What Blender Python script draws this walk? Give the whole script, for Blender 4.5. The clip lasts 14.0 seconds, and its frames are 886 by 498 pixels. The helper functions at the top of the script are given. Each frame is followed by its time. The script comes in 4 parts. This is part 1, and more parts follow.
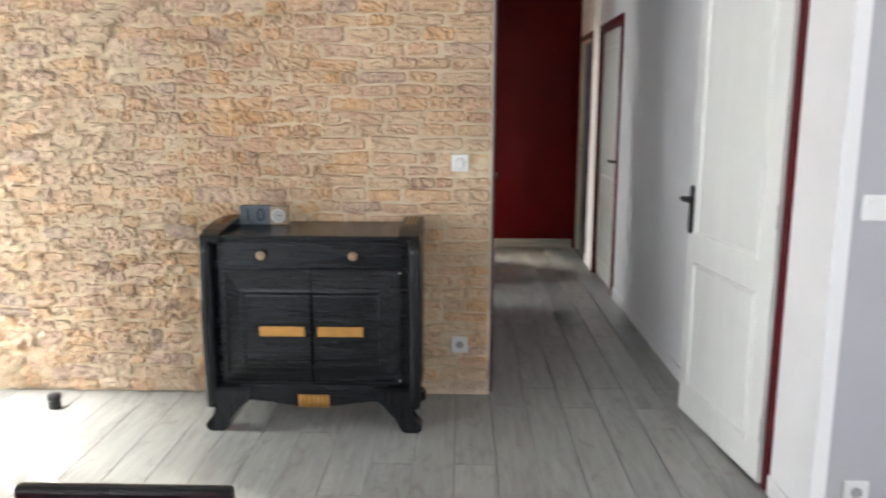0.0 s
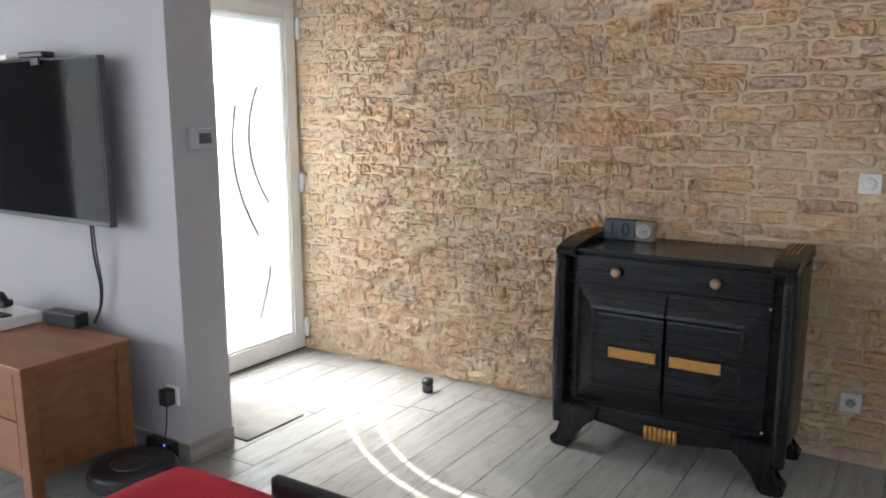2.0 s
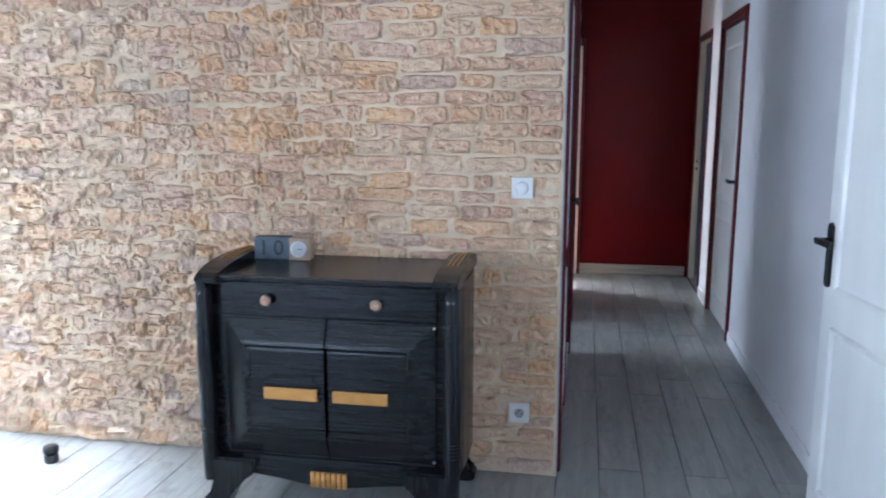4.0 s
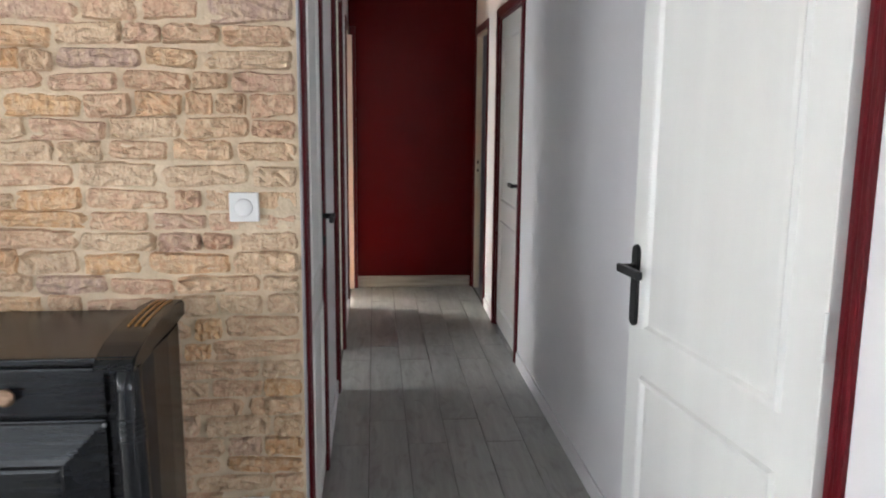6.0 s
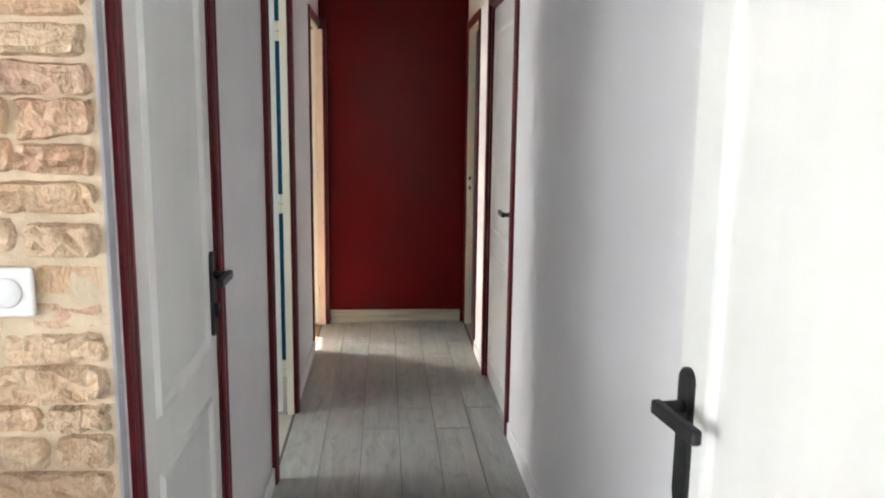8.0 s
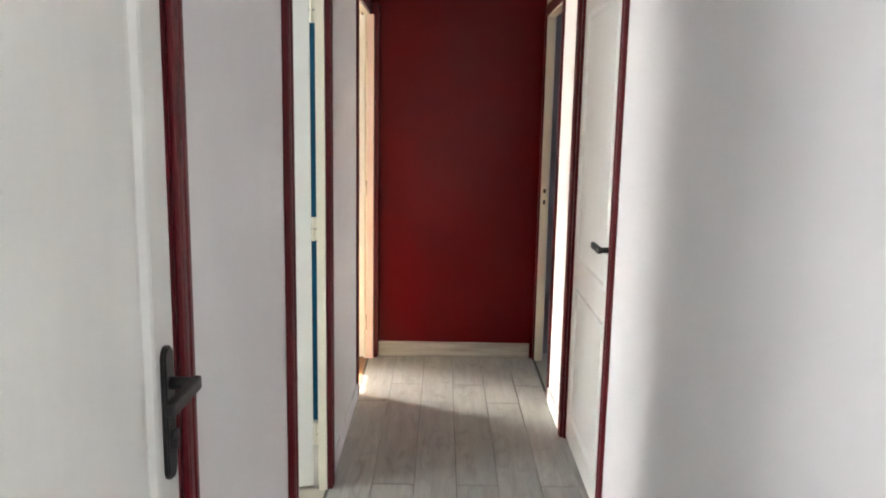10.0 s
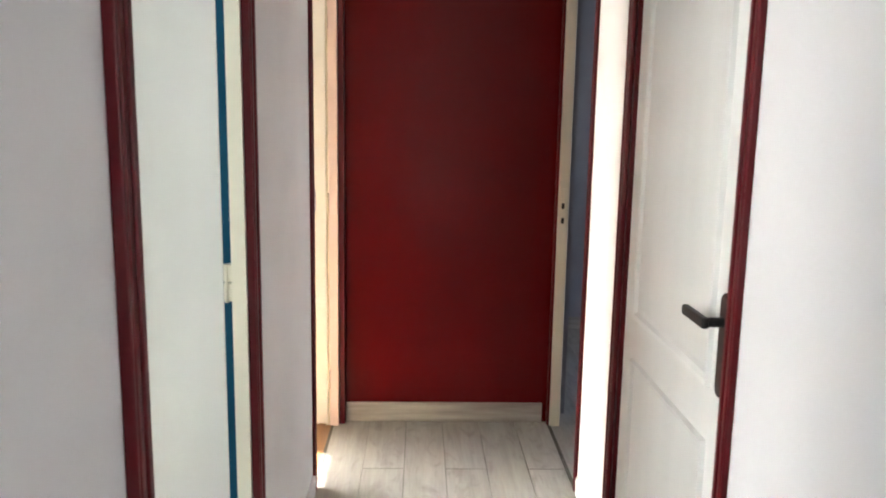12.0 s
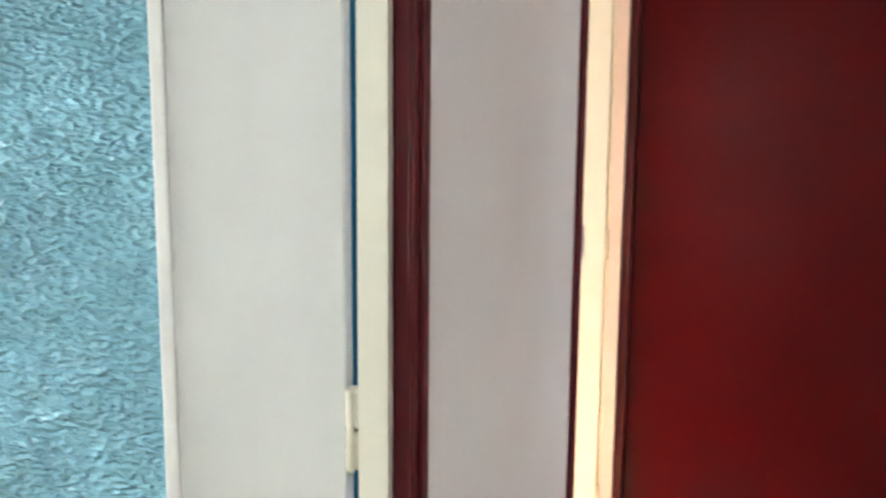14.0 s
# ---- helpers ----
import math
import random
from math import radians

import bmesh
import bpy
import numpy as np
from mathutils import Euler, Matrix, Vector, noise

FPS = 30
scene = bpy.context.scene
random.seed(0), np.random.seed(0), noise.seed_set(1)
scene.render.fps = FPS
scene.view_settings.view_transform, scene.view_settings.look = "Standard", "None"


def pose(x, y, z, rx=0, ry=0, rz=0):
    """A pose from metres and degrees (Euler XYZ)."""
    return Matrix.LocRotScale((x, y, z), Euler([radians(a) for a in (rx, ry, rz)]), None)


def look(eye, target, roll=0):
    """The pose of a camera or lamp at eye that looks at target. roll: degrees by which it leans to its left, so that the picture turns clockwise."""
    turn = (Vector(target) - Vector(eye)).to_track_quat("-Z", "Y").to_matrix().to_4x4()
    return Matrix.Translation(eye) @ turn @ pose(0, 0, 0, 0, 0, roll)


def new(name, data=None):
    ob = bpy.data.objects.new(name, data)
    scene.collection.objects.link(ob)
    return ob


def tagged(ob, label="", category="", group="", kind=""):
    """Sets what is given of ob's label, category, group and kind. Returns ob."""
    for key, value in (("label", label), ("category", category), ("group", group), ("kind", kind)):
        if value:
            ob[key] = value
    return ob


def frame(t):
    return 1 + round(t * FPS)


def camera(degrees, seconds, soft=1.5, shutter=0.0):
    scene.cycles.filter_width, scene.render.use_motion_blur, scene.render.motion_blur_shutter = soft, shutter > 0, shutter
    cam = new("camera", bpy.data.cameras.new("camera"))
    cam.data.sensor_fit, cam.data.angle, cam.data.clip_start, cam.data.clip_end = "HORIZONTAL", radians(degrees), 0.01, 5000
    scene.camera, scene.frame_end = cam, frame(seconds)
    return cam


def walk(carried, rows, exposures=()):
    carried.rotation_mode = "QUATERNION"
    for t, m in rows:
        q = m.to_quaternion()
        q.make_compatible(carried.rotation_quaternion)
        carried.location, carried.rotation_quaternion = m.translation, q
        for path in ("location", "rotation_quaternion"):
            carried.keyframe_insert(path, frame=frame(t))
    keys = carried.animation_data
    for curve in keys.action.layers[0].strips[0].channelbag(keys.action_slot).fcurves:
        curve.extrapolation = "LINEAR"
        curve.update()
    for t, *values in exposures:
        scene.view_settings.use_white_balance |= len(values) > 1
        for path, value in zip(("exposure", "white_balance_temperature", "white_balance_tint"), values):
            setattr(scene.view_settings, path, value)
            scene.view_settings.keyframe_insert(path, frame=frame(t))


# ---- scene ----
cam = camera(59.2, 14.0, soft=1.9, shutter=0.28)
PATH = [
    (0, (-0.15, 0.211, 1.441), (-0.196, 2.178, 1.081), 0.2),
    (0.5, (-0.039, 0.305, 1.465), (-0.58, 2.198, 1.114), -0.2),
    (1, (0.028, 0.361, 1.476), (-0.915, 2.09, 1.127), -0.1),
    (1.5, (0.069, 0.396, 1.476), (-0.981, 2.063, 1.132), -0.1),
    (2, (0.079, 0.473, 1.463), (-0.982, 2.132, 1.113), -0.1),
    (2.5, (0.045, 0.62, 1.454), (-1.009, 2.283, 1.106), -0.0),
    (3, (-0.011, 0.747, 1.446), (-0.875, 2.519, 1.112), 0.1),
    (3.5, (0.033, 0.836, 1.426), (-0.53, 2.729, 1.108), 0.1),
    (4, (0.074, 0.978, 1.451), (-0.276, 2.918, 1.111), 0.1),
    (4.2, (0.095, 1.052, 1.45), (-0.19, 3.002, 1.11), 0.3),
    (6.5, (0.259, 2.003, 1.43), (0.476, 3.962, 1.092), 0.6),
    (7, (0.336, 2.243, 1.452), (0.56, 4.203, 1.121), 0.7),
    (9.5, (0.504, 3.307, 1.464), (0.506, 5.28, 1.134), 0.9),
    (10, (0.437, 3.519, 1.484), (0.442, 5.491, 1.146), 1.1),
    (10.5, (0.43, 3.781, 1.452), (0.435, 5.753, 1.118), 0.9),
    (11, (0.43, 4.127, 1.475), (0.446, 6.098, 1.137), 0.8),
    (11.5, (0.433, 4.372, 1.461), (0.46, 6.343, 1.121), 0.9),
    (12, (0.399, 4.652, 1.44), (0.459, 6.623, 1.106), 1.0),
    (12.5, (0.429, 4.966, 1.409), (0.492, 6.937, 1.075), 1.0),
    (13, (0.446, 5.268, 1.407), (0.345, 7.238, 1.075), 1.1),
    (13.5, (0.358, 5.568, 1.344), (0.054, 7.522, 1.045), 0.5),
    (14, (0.305, 5.724, 1.349), (-0.356, 7.593, 1.085), 0.5),
]
EXPOSURES = [(0.0, 2.60, 6250, 11), (0.3, 2.50, 6100, 10), (0.5, 2.32, 5850, 10), (1.0, 2.05, 6050, 10), (1.5, 1.72, 6150, 12), (2.5, 1.80, 6200, 12), (3.0, 1.78, 6250, 12),
             (3.5, 2.05, 6300, 15), (4.0, 2.58, 5000, 11), (4.3, 2.58, 5000, 11), (6.3, 2.72, 6250, 13), (7.2, 2.95, 6250, 11), (9.5, 3.64, 6500, 12),
             (12.5, 3.70, 6450, 11), (13.2, 3.60, 6400, 10), (14.0, 3.80, 6400, 11)]
walk(cam, [(t, look(eye, target, roll)) for t, eye, target, roll in PATH], EXPOSURES)

# ---- world and lights ----
SUN_WAY = Vector((1.22, -0.50, -1.0)).normalized()
world = bpy.data.worlds.new("sky_world")
scene.world = world
world.use_nodes = True
wn = world.node_tree
sky = wn.nodes.new("ShaderNodeTexSky")
sky.sky_type = "NISHITA"
sky.sun_disc = False
sky.sun_elevation = math.asin(-SUN_WAY.z)
sky.sun_rotation = math.atan2(-SUN_WAY.x, -SUN_WAY.y)
wn.nodes["Background"].inputs[1].default_value = 0.09
wn.links.new(sky.outputs[0], wn.nodes["Background"].inputs[0])


def lamp(name, kind, energy, colour, m, sx=1.0, sy=1.0):
    data = bpy.data.lights.new(name, kind)
    data.energy, data.color = energy, colour
    if kind == "AREA":
        data.shape, data.size, data.size_y = "RECTANGLE", sx, sy
    ob = new(name, data)
    ob.matrix_world = m
    return ob


sun = lamp("sun", "SUN", 5.0, (1.0, 0.93, 0.82), look((0, 0, 6), Vector((0, 0, 6)) + SUN_WAY))
sun.data.angle = radians(0.6)
lamp("door_daylight", "AREA", 0.5, (1.0, 0.97, 0.93), look((-3.36, 3.5, 1.1), (0, 3.5, 0.9)), 0.85, 1.9)
# Added lamp standing in for light the frosted door throws on the floor.
scatter_lamp = lamp("door_glass_scatter", "AREA", 50.0, (1.0, 0.96, 0.90), look((-3.95, 3.36, 2.12), (-2.5, 3.10, 0.0)), 0.6, 0.9)
scatter_lamp.data.spread = radians(46)
# The south window is unseen; this lamp is added as frontal fill.
lamp("unseen_south_window_fill", "AREA", 10.2, (0.95, 0.97, 1.0), look((-3.2, -3.22, 1.3), (-2.0, 4, 1.0)), 2.6, 1.8)
# Fill lamp added for the corridor's west side; its window is unseen.
lamp("added_southeast_fill", "AREA", 1.4, (0.97, 0.98, 1.0), look((2.3, -3.22, 1.3), (1.0, 4, 1.0)), 1.1, 1.8)
lamp("west_window_daylight", "AREA", 25.0, (0.98, 0.99, 1.0), look((-5.22, -0.12, 1.3), (0, 1.1, 1.1)), 2.35, 1.7)
# Added fill from the right for the stone wall, behind an unseen window.
lamp("added_east_fill", "AREA", 17.0, (0.97, 0.98, 1.0), look((4.22, -0.6, 1.4), (0, -0.6, 1.2)), 1.5, 1.2)
lamp("bathroom_daylight", "AREA", 5.6, (0.99, 1.0, 0.98), look((-2.42, 5.75, 1.5), (0, 5.75, 1.0)), 1.1, 1.1)
lamp("bedroom_daylight", "AREA", 10.0, (1.0, 0.95, 0.84), look((-2.62, 8.66, 1.5), (1, 7.3, 0.6)), 0.7, 1.2)
lamp("study_daylight", "AREA", 1.2, (0.88, 0.92, 1.0), look((4.02, 8.6, 1.5), (1, 8.4, 1.0)), 1.0, 1.1)


# ---- materials ----
def material(name, colour, rough=0.6, metal=0.0, vary=0.12, scale=6.0, fine=60.0, bump=0.15, depth=0.002,
             stretch=(1, 1, 1), random_per=None, spread=0.2, tint=None, spec=0.5):
    """Paint, wood, metal and so on: two scales of variation and a fine relief."""
    mat = bpy.data.materials.new(name)
    mat.use_nodes = True
    nt = mat.node_tree
    b = nt.nodes["Principled BSDF"]
    b.inputs["Roughness"].default_value = rough
    b.inputs["Metallic"].default_value = metal
    co = nt.nodes.new("ShaderNodeTexCoord")
    mp = nt.nodes.new("ShaderNodeMapping")
    mp.inputs["Scale"].default_value = stretch
    nt.links.new(co.outputs["Object"], mp.inputs["Vector"])
    n1, n2 = nt.nodes.new("ShaderNodeTexNoise"), nt.nodes.new("ShaderNodeTexNoise")
    for n, s in ((n1, scale), (n2, fine)):
        n.inputs["Scale"].default_value = s
        n.inputs["Detail"].default_value = 5
        nt.links.new(mp.outputs[0], n.inputs["Vector"])
    ramp = nt.nodes.new("ShaderNodeValToRGB")
    lo = [c * (1 - vary) for c in colour]
    hi = [min(1, c * (1 + vary)) for c in (tint or colour)]
    ramp.color_ramp.elements[0].position, ramp.color_ramp.elements[1].position = 0.3, 0.7
    ramp.color_ramp.elements[0].color, ramp.color_ramp.elements[1].color = (*lo, 1), (*hi, 1)
    nt.links.new(n1.outputs[0], ramp.inputs[0])
    mix = nt.nodes.new("ShaderNodeMix")
    mix.data_type, mix.blend_type = "RGBA", "OVERLAY"
    mix.inputs["Factor"].default_value = vary
    nt.links.new(ramp.outputs[0], mix.inputs["A"])
    nt.links.new(n2.outputs[0], mix.inputs["B"])
    out = mix.outputs["Result"]
    if random_per:
        hs = nt.nodes.new("ShaderNodeHueSaturation")
        rr = nt.nodes.new("ShaderNodeMapRange")
        rr.inputs["To Min"].default_value, rr.inputs["To Max"].default_value = 1 - spread, 1 + spread
        if random_per == "object":
            src = nt.nodes.new("ShaderNodeObjectInfo").outputs["Random"]
        else:
            src = nt.nodes.new("ShaderNodeNewGeometry").outputs["Random Per Island"]
        nt.links.new(src, rr.inputs["Value"])
        nt.links.new(rr.outputs[0], hs.inputs["Value"])
        nt.links.new(out, hs.inputs["Color"])
        out = hs.outputs[0]
    nt.links.new(out, b.inputs["Base Color"])
    bp = nt.nodes.new("ShaderNodeBump")
    bp.inputs["Strength"].default_value, bp.inputs["Distance"].default_value = bump, depth
    nt.links.new(n2.outputs[0], bp.inputs["Height"])
    nt.links.new(bp.outputs[0], b.inputs["Normal"])
    b.inputs["Specular IOR Level"].default_value = spec
    return mat


def stone_material(name, random_per):
    """Split limestone: cream, peach and mauve pieces with a rough face."""
    mat = bpy.data.materials.new(name)
    mat.use_nodes = True
    nt = mat.node_tree
    b = nt.nodes["Principled BSDF"]
    b.inputs["Roughness"].default_value = 0.85
    if random_per == "object":
        src = nt.nodes.new("ShaderNodeObjectInfo").outputs["Random"]
    else:
        src = nt.nodes.new("ShaderNodeNewGeometry").outputs["Random Per Island"]
    ramp = nt.nodes.new("ShaderNodeValToRGB")
    r = ramp.color_ramp
    r.interpolation = "LINEAR"
    stops = ((0.0, (0.668, 0.525, 0.386)), (0.24, (0.668, 0.510, 0.371)), (0.36, (0.682, 0.461, 0.285)), (0.50, (0.682, 0.450, 0.281)), (0.64, (0.668, 0.495, 0.356)),
             (0.82, (0.653, 0.450, 0.330)), (0.94, (0.600, 0.435, 0.345)), (1.0, (0.503, 0.379, 0.319)))
    r.elements[0].position, r.elements[0].color = stops[0][0], (*stops[0][1], 1)
    r.elements[1].position, r.elements[1].color = stops[-1][0], (*stops[-1][1], 1)
    for p, c in stops[1:-1]:
        r.elements.new(p).color = (*c, 1)
    nt.links.new(src, ramp.inputs[0])
    geo = nt.nodes.new("ShaderNodeNewGeometry")
    n1, n2 = nt.nodes.new("ShaderNodeTexNoise"), nt.nodes.new("ShaderNodeTexNoise")
    n1.inputs["Scale"].default_value, n2.inputs["Scale"].default_value = 34, 110
    mp = nt.nodes.new("ShaderNodeMapping")
    mp.inputs["Scale"].default_value = (1.45, 1.0, 0.8)
    nt.links.new(geo.outputs["Position"], mp.inputs["Vector"])
    n1.inputs["Detail"].default_value = n2.inputs["Detail"].default_value = 6
    for n in (n1, n2):
        nt.links.new(mp.outputs[0], n.inputs["Vector"])
    mr = nt.nodes.new("ShaderNodeMapRange")
    mr.inputs["From Min"].default_value, mr.inputs["From Max"].default_value = 0.40, 0.62
    nt.links.new(n1.outputs[0], mr.inputs["Value"])
    mix = nt.nodes.new("ShaderNodeMix")
    mix.data_type = "RGBA"
    mix.inputs["B"].default_value = (0.71, 0.58, 0.425, 1)
    mm = nt.nodes.new("ShaderNodeMath")
    mm.operation = "MULTIPLY"
    mm.inputs[1].default_value = 0.62
    nt.links.new(mr.outputs[0], mm.inputs[0])
    nt.links.new(mm.outputs[0], mix.inputs["Factor"])
    nt.links.new(ramp.outputs[0], mix.inputs["A"])
    ov = nt.nodes.new("ShaderNodeMix")
    ov.data_type, ov.blend_type = "RGBA", "OVERLAY"
    ov.inputs["Factor"].default_value = 0.35
    nt.links.new(mix.outputs["Result"], ov.inputs["A"])
    nt.links.new(n2.outputs[0], ov.inputs["B"])
    warm = nt.nodes.new("ShaderNodeHueSaturation")
    warm.inputs["Saturation"].default_value = 1.16 if random_per == "object" else 1.0
    nt.links.new(ov.outputs["Result"], warm.inputs["Color"])
    nt.links.new(warm.outputs[0], b.inputs["Base Color"])
    ad = nt.nodes.new("ShaderNodeMath")
    ad.operation = "MULTIPLY_ADD"
    ad.inputs[1].default_value = 0.35
    nt.links.new(n2.outputs[0], ad.inputs[0])
    nt.links.new(n1.outputs[0], ad.inputs[2])
    bp = nt.nodes.new("ShaderNodeBump")
    bp.inputs["Strength"].default_value, bp.inputs["Distance"].default_value = 1.0, 0.017
    nt.links.new(ad.outputs[0], bp.inputs["Height"])
    nt.links.new(bp.outputs[0], b.inputs["Normal"])
    return mat


def plank_material(name, random_per):
    """Grey wood-look porcelain plank: streaks along the plank, soft knots."""
    mat = bpy.data.materials.new(name)
    mat.use_nodes = True
    nt = mat.node_tree
    b = nt.nodes["Principled BSDF"]
    geo = nt.nodes.new("ShaderNodeNewGeometry")
    if random_per == "object":
        src = nt.nodes.new("ShaderNodeObjectInfo").outputs["Random"]
    else:
        src = geo.outputs["Random Per Island"]
    shift = nt.nodes.new("ShaderNodeVectorMath")
    shift.operation = "MULTIPLY_ADD"
    comb = nt.nodes.new("ShaderNodeCombineXYZ")
    for k in range(3):
        nt.links.new(src, comb.inputs[k])
    nt.links.new(comb.outputs[0], shift.inputs[0])
    shift.inputs[1].default_value = (37, 61, 13)
    nt.links.new(geo.outputs["Position"], shift.inputs[2])
    mp = nt.nodes.new("ShaderNodeMapping")
    mp.inputs["Scale"].default_value = (1, 0.085, 1)
    nt.links.new(shift.outputs[0], mp.inputs["Vector"])
    n1, n2, n3 = (nt.nodes.new("ShaderNodeTexNoise") for _ in range(3))
    for n, s, d, dist in ((n1, 24, 5, 0.45), (n2, 95, 4, 0.2), (n3, 5, 2, 0.4)):
        n.inputs["Scale"].default_value, n.inputs["Detail"].default_value, n.inputs["Distortion"].default_value = s, d, dist
        nt.links.new(mp.outputs[0], n.inputs["Vector"])
    ramp = nt.nodes.new("ShaderNodeValToRGB")
    e = ramp.color_ramp.elements
    e[0].position, e[0].color = 0.28, (0.275, 0.270, 0.252, 1)
    e[1].position, e[1].color = 0.74, (0.375, 0.378, 0.358, 1)
    nt.links.new(n1.outputs[0], ramp.inputs[0])
    mix = nt.nodes.new("ShaderNodeMix")
    mix.data_type, mix.blend_type = "RGBA", "OVERLAY"
    mix.inputs["Factor"].default_value = 0.18
    nt.links.new(ramp.outputs[0], mix.inputs["A"])
    nt.links.new(n2.outputs[0], mix.inputs["B"])
    mk = nt.nodes.new("ShaderNodeMapping")
    mk.inputs["Scale"].default_value = (1, 0.34, 1)
    nt.links.new(shift.outputs[0], mk.inputs["Vector"])
    n4 = nt.nodes.new("ShaderNodeTexNoise")
    n4.inputs["Scale"].default_value, n4.inputs["Detail"].default_value, n4.inputs["Distortion"].default_value = 13, 5, 1.6
    nt.links.new(mk.outputs[0], n4.inputs["Vector"])
    kr = nt.nodes.new("ShaderNodeMapRange")
    kr.inputs["From Min"].default_value, kr.inputs["From Max"].default_value = 0.52, 0.74
    kr.inputs["To Max"].default_value = 0.55
    nt.links.new(n4.outputs[0], kr.inputs["Value"])
    knot = nt.nodes.new("ShaderNodeMix")
    knot.data_type = "RGBA"
    knot.inputs["B"].default_value = (0.165, 0.150, 0.130, 1)
    nt.links.new(kr.outputs[0], knot.inputs["Factor"])
    nt.links.new(mix.outputs["Result"], knot.inputs["A"])
    hs = nt.nodes.new("ShaderNodeHueSaturation")
    rr = nt.nodes.new("ShaderNodeMapRange")
    rr.inputs["To Min"].default_value, rr.inputs["To Max"].default_value = 0.95, 1.05
    nt.links.new(src, rr.inputs["Value"])
    nt.links.new(rr.outputs[0], hs.inputs["Value"])
    nt.links.new(knot.outputs["Result"], hs.inputs["Color"])
    nt.links.new(hs.outputs[0], b.inputs["Base Color"])
    ro = nt.nodes.new("ShaderNodeMapRange")
    ro.inputs["To Min"].default_value, ro.inputs["To Max"].default_value = 0.28, 0.40
    nt.links.new(n3.outputs[0], ro.inputs["Value"])
    nt.links.new(ro.outputs[0], b.inputs["Roughness"])
    bp = nt.nodes.new("ShaderNodeBump")
    bp.inputs["Strength"].default_value, bp.inputs["Distance"].default_value = 0.06, 0.002
    nt.links.new(n2.outputs[0], bp.inputs["Height"])
    nt.links.new(bp.outputs[0], b.inputs["Normal"])
    return mat


M_WALL = material("white_wall_paint", (0.80, 0.785, 0.79), 0.75, vary=0.03, scale=2.5, fine=140, bump=0.12, depth=0.001)
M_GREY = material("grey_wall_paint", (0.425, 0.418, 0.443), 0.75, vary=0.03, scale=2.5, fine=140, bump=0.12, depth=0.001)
M_CEIL = material("ceiling_paint", (0.82, 0.82, 0.80), 0.9, vary=0.02, bump=0.05)
M_REDWALL = material("dark_red_wall_paint", (0.092, 0.0033, 0.0048), 0.22, spec=0.12, vary=0.08, scale=3, fine=120, bump=0.08, depth=0.001)
M_REDTRIM = material("dark_red_gloss_paint", (0.105, 0.0045, 0.009), 0.34, vary=0.06, scale=5, fine=70, bump=0.05, stretch=(3, 3, 0.6), spec=0.28)
M_DOOR = material("white_door_paint", (0.78, 0.78, 0.75), 0.38, vary=0.025, scale=3, fine=120, bump=0.08, depth=0.001, stretch=(4, 4, 0.5))
M_CREAM = material("cream_frame_paint", (0.72, 0.68, 0.56), 0.45, vary=0.04, scale=5, bump=0.06)
M_PINKJAMB = material("pinkish_white_paint", (0.72, 0.58, 0.55), 0.45, vary=0.04, scale=5, bump=0.06)
M_PVC = material("white_pvc", (0.80, 0.81, 0.80), 0.35, vary=0.02, bump=0.03)
M_PLASTIC = material("white_plastic", (0.78, 0.78, 0.76), 0.35, vary=0.02, bump=0.02)
M_BLACKMETAL = material("matt_black_metal", (0.012, 0.012, 0.013), 0.42, vary=0.15, scale=20, bump=0.06)
M_BLACKPLASTIC = material("black_plastic", (0.014, 0.014, 0.016), 0.38, vary=0.1, scale=14, bump=0.04)
M_DARKGREY = material("dark_grey_fabric", (0.035, 0.036, 0.042), 0.8, vary=0.2, scale=30, fine=260, bump=0.4)
M_BLACKWOOD = material("black_painted_wood", (0.0026, 0.0030, 0.0042), 0.24, spec=0.33, vary=0.35, scale=9, fine=75, bump=0.13, depth=0.002,
                       stretch=(0.5, 6, 8), tint=(0.0095, 0.0105, 0.0118))
M_BLACKWOODV = material("black_painted_wood_upright", (0.0026, 0.0030, 0.0042), 0.24, spec=0.33, vary=0.35, scale=9, fine=75, bump=0.13, depth=0.002,
                        stretch=(8, 8, 0.5), tint=(0.0095, 0.0105, 0.0118))
M_GOLD = material("gold_paint", (0.43, 0.215, 0.048), 0.42, metal=0.35, vary=0.12, scale=18, bump=0.12)
M_BRASS = material("aged_copper", (0.32, 0.21, 0.14), 0.35, metal=0.8, vary=0.2, scale=60, bump=0.15)
M_OAK = material("honey_oak", (0.225, 0.088, 0.034), 0.38, vary=0.04, scale=5, fine=60, bump=0.12, stretch=(0.6, 3, 6), tint=(0.30, 0.128, 0.05))
M_REDCLOTH = material("red_tablecloth", (0.48, 0.008, 0.03), 0.85, vary=0.12, scale=5, fine=420, bump=0.4)
M_MAT = material("grey_door_mat", (0.29, 0.28, 0.26), 0.95, vary=0.18, scale=9, fine=380, bump=0.9, depth=0.004)
M_SLATE = material("blue_grey_painted_block", (0.085, 0.105, 0.125), 0.6, vary=0.15, scale=25, bump=0.15)
M_SLATEDARK = material("dark_slate_numeral", (0.02, 0.027, 0.035), 0.6, vary=0.1)
M_PINE = material("driftwood", (0.33, 0.25, 0.17), 0.65, vary=0.25, scale=12, fine=80, bump=0.3, stretch=(8, 8, 1))
M_CHROME = material("brushed_steel", (0.55, 0.55, 0.56), 0.28, metal=1.0, vary=0.06, scale=40, bump=0.03)
M_DIAL = material("pale_dial", (0.38, 0.38, 0.37), 0.4, vary=0.06, scale=40)
M_GROUT = material("dark_grout", (0.12, 0.112, 0.10), 0.9, vary=0.2, scale=30, bump=0.3)
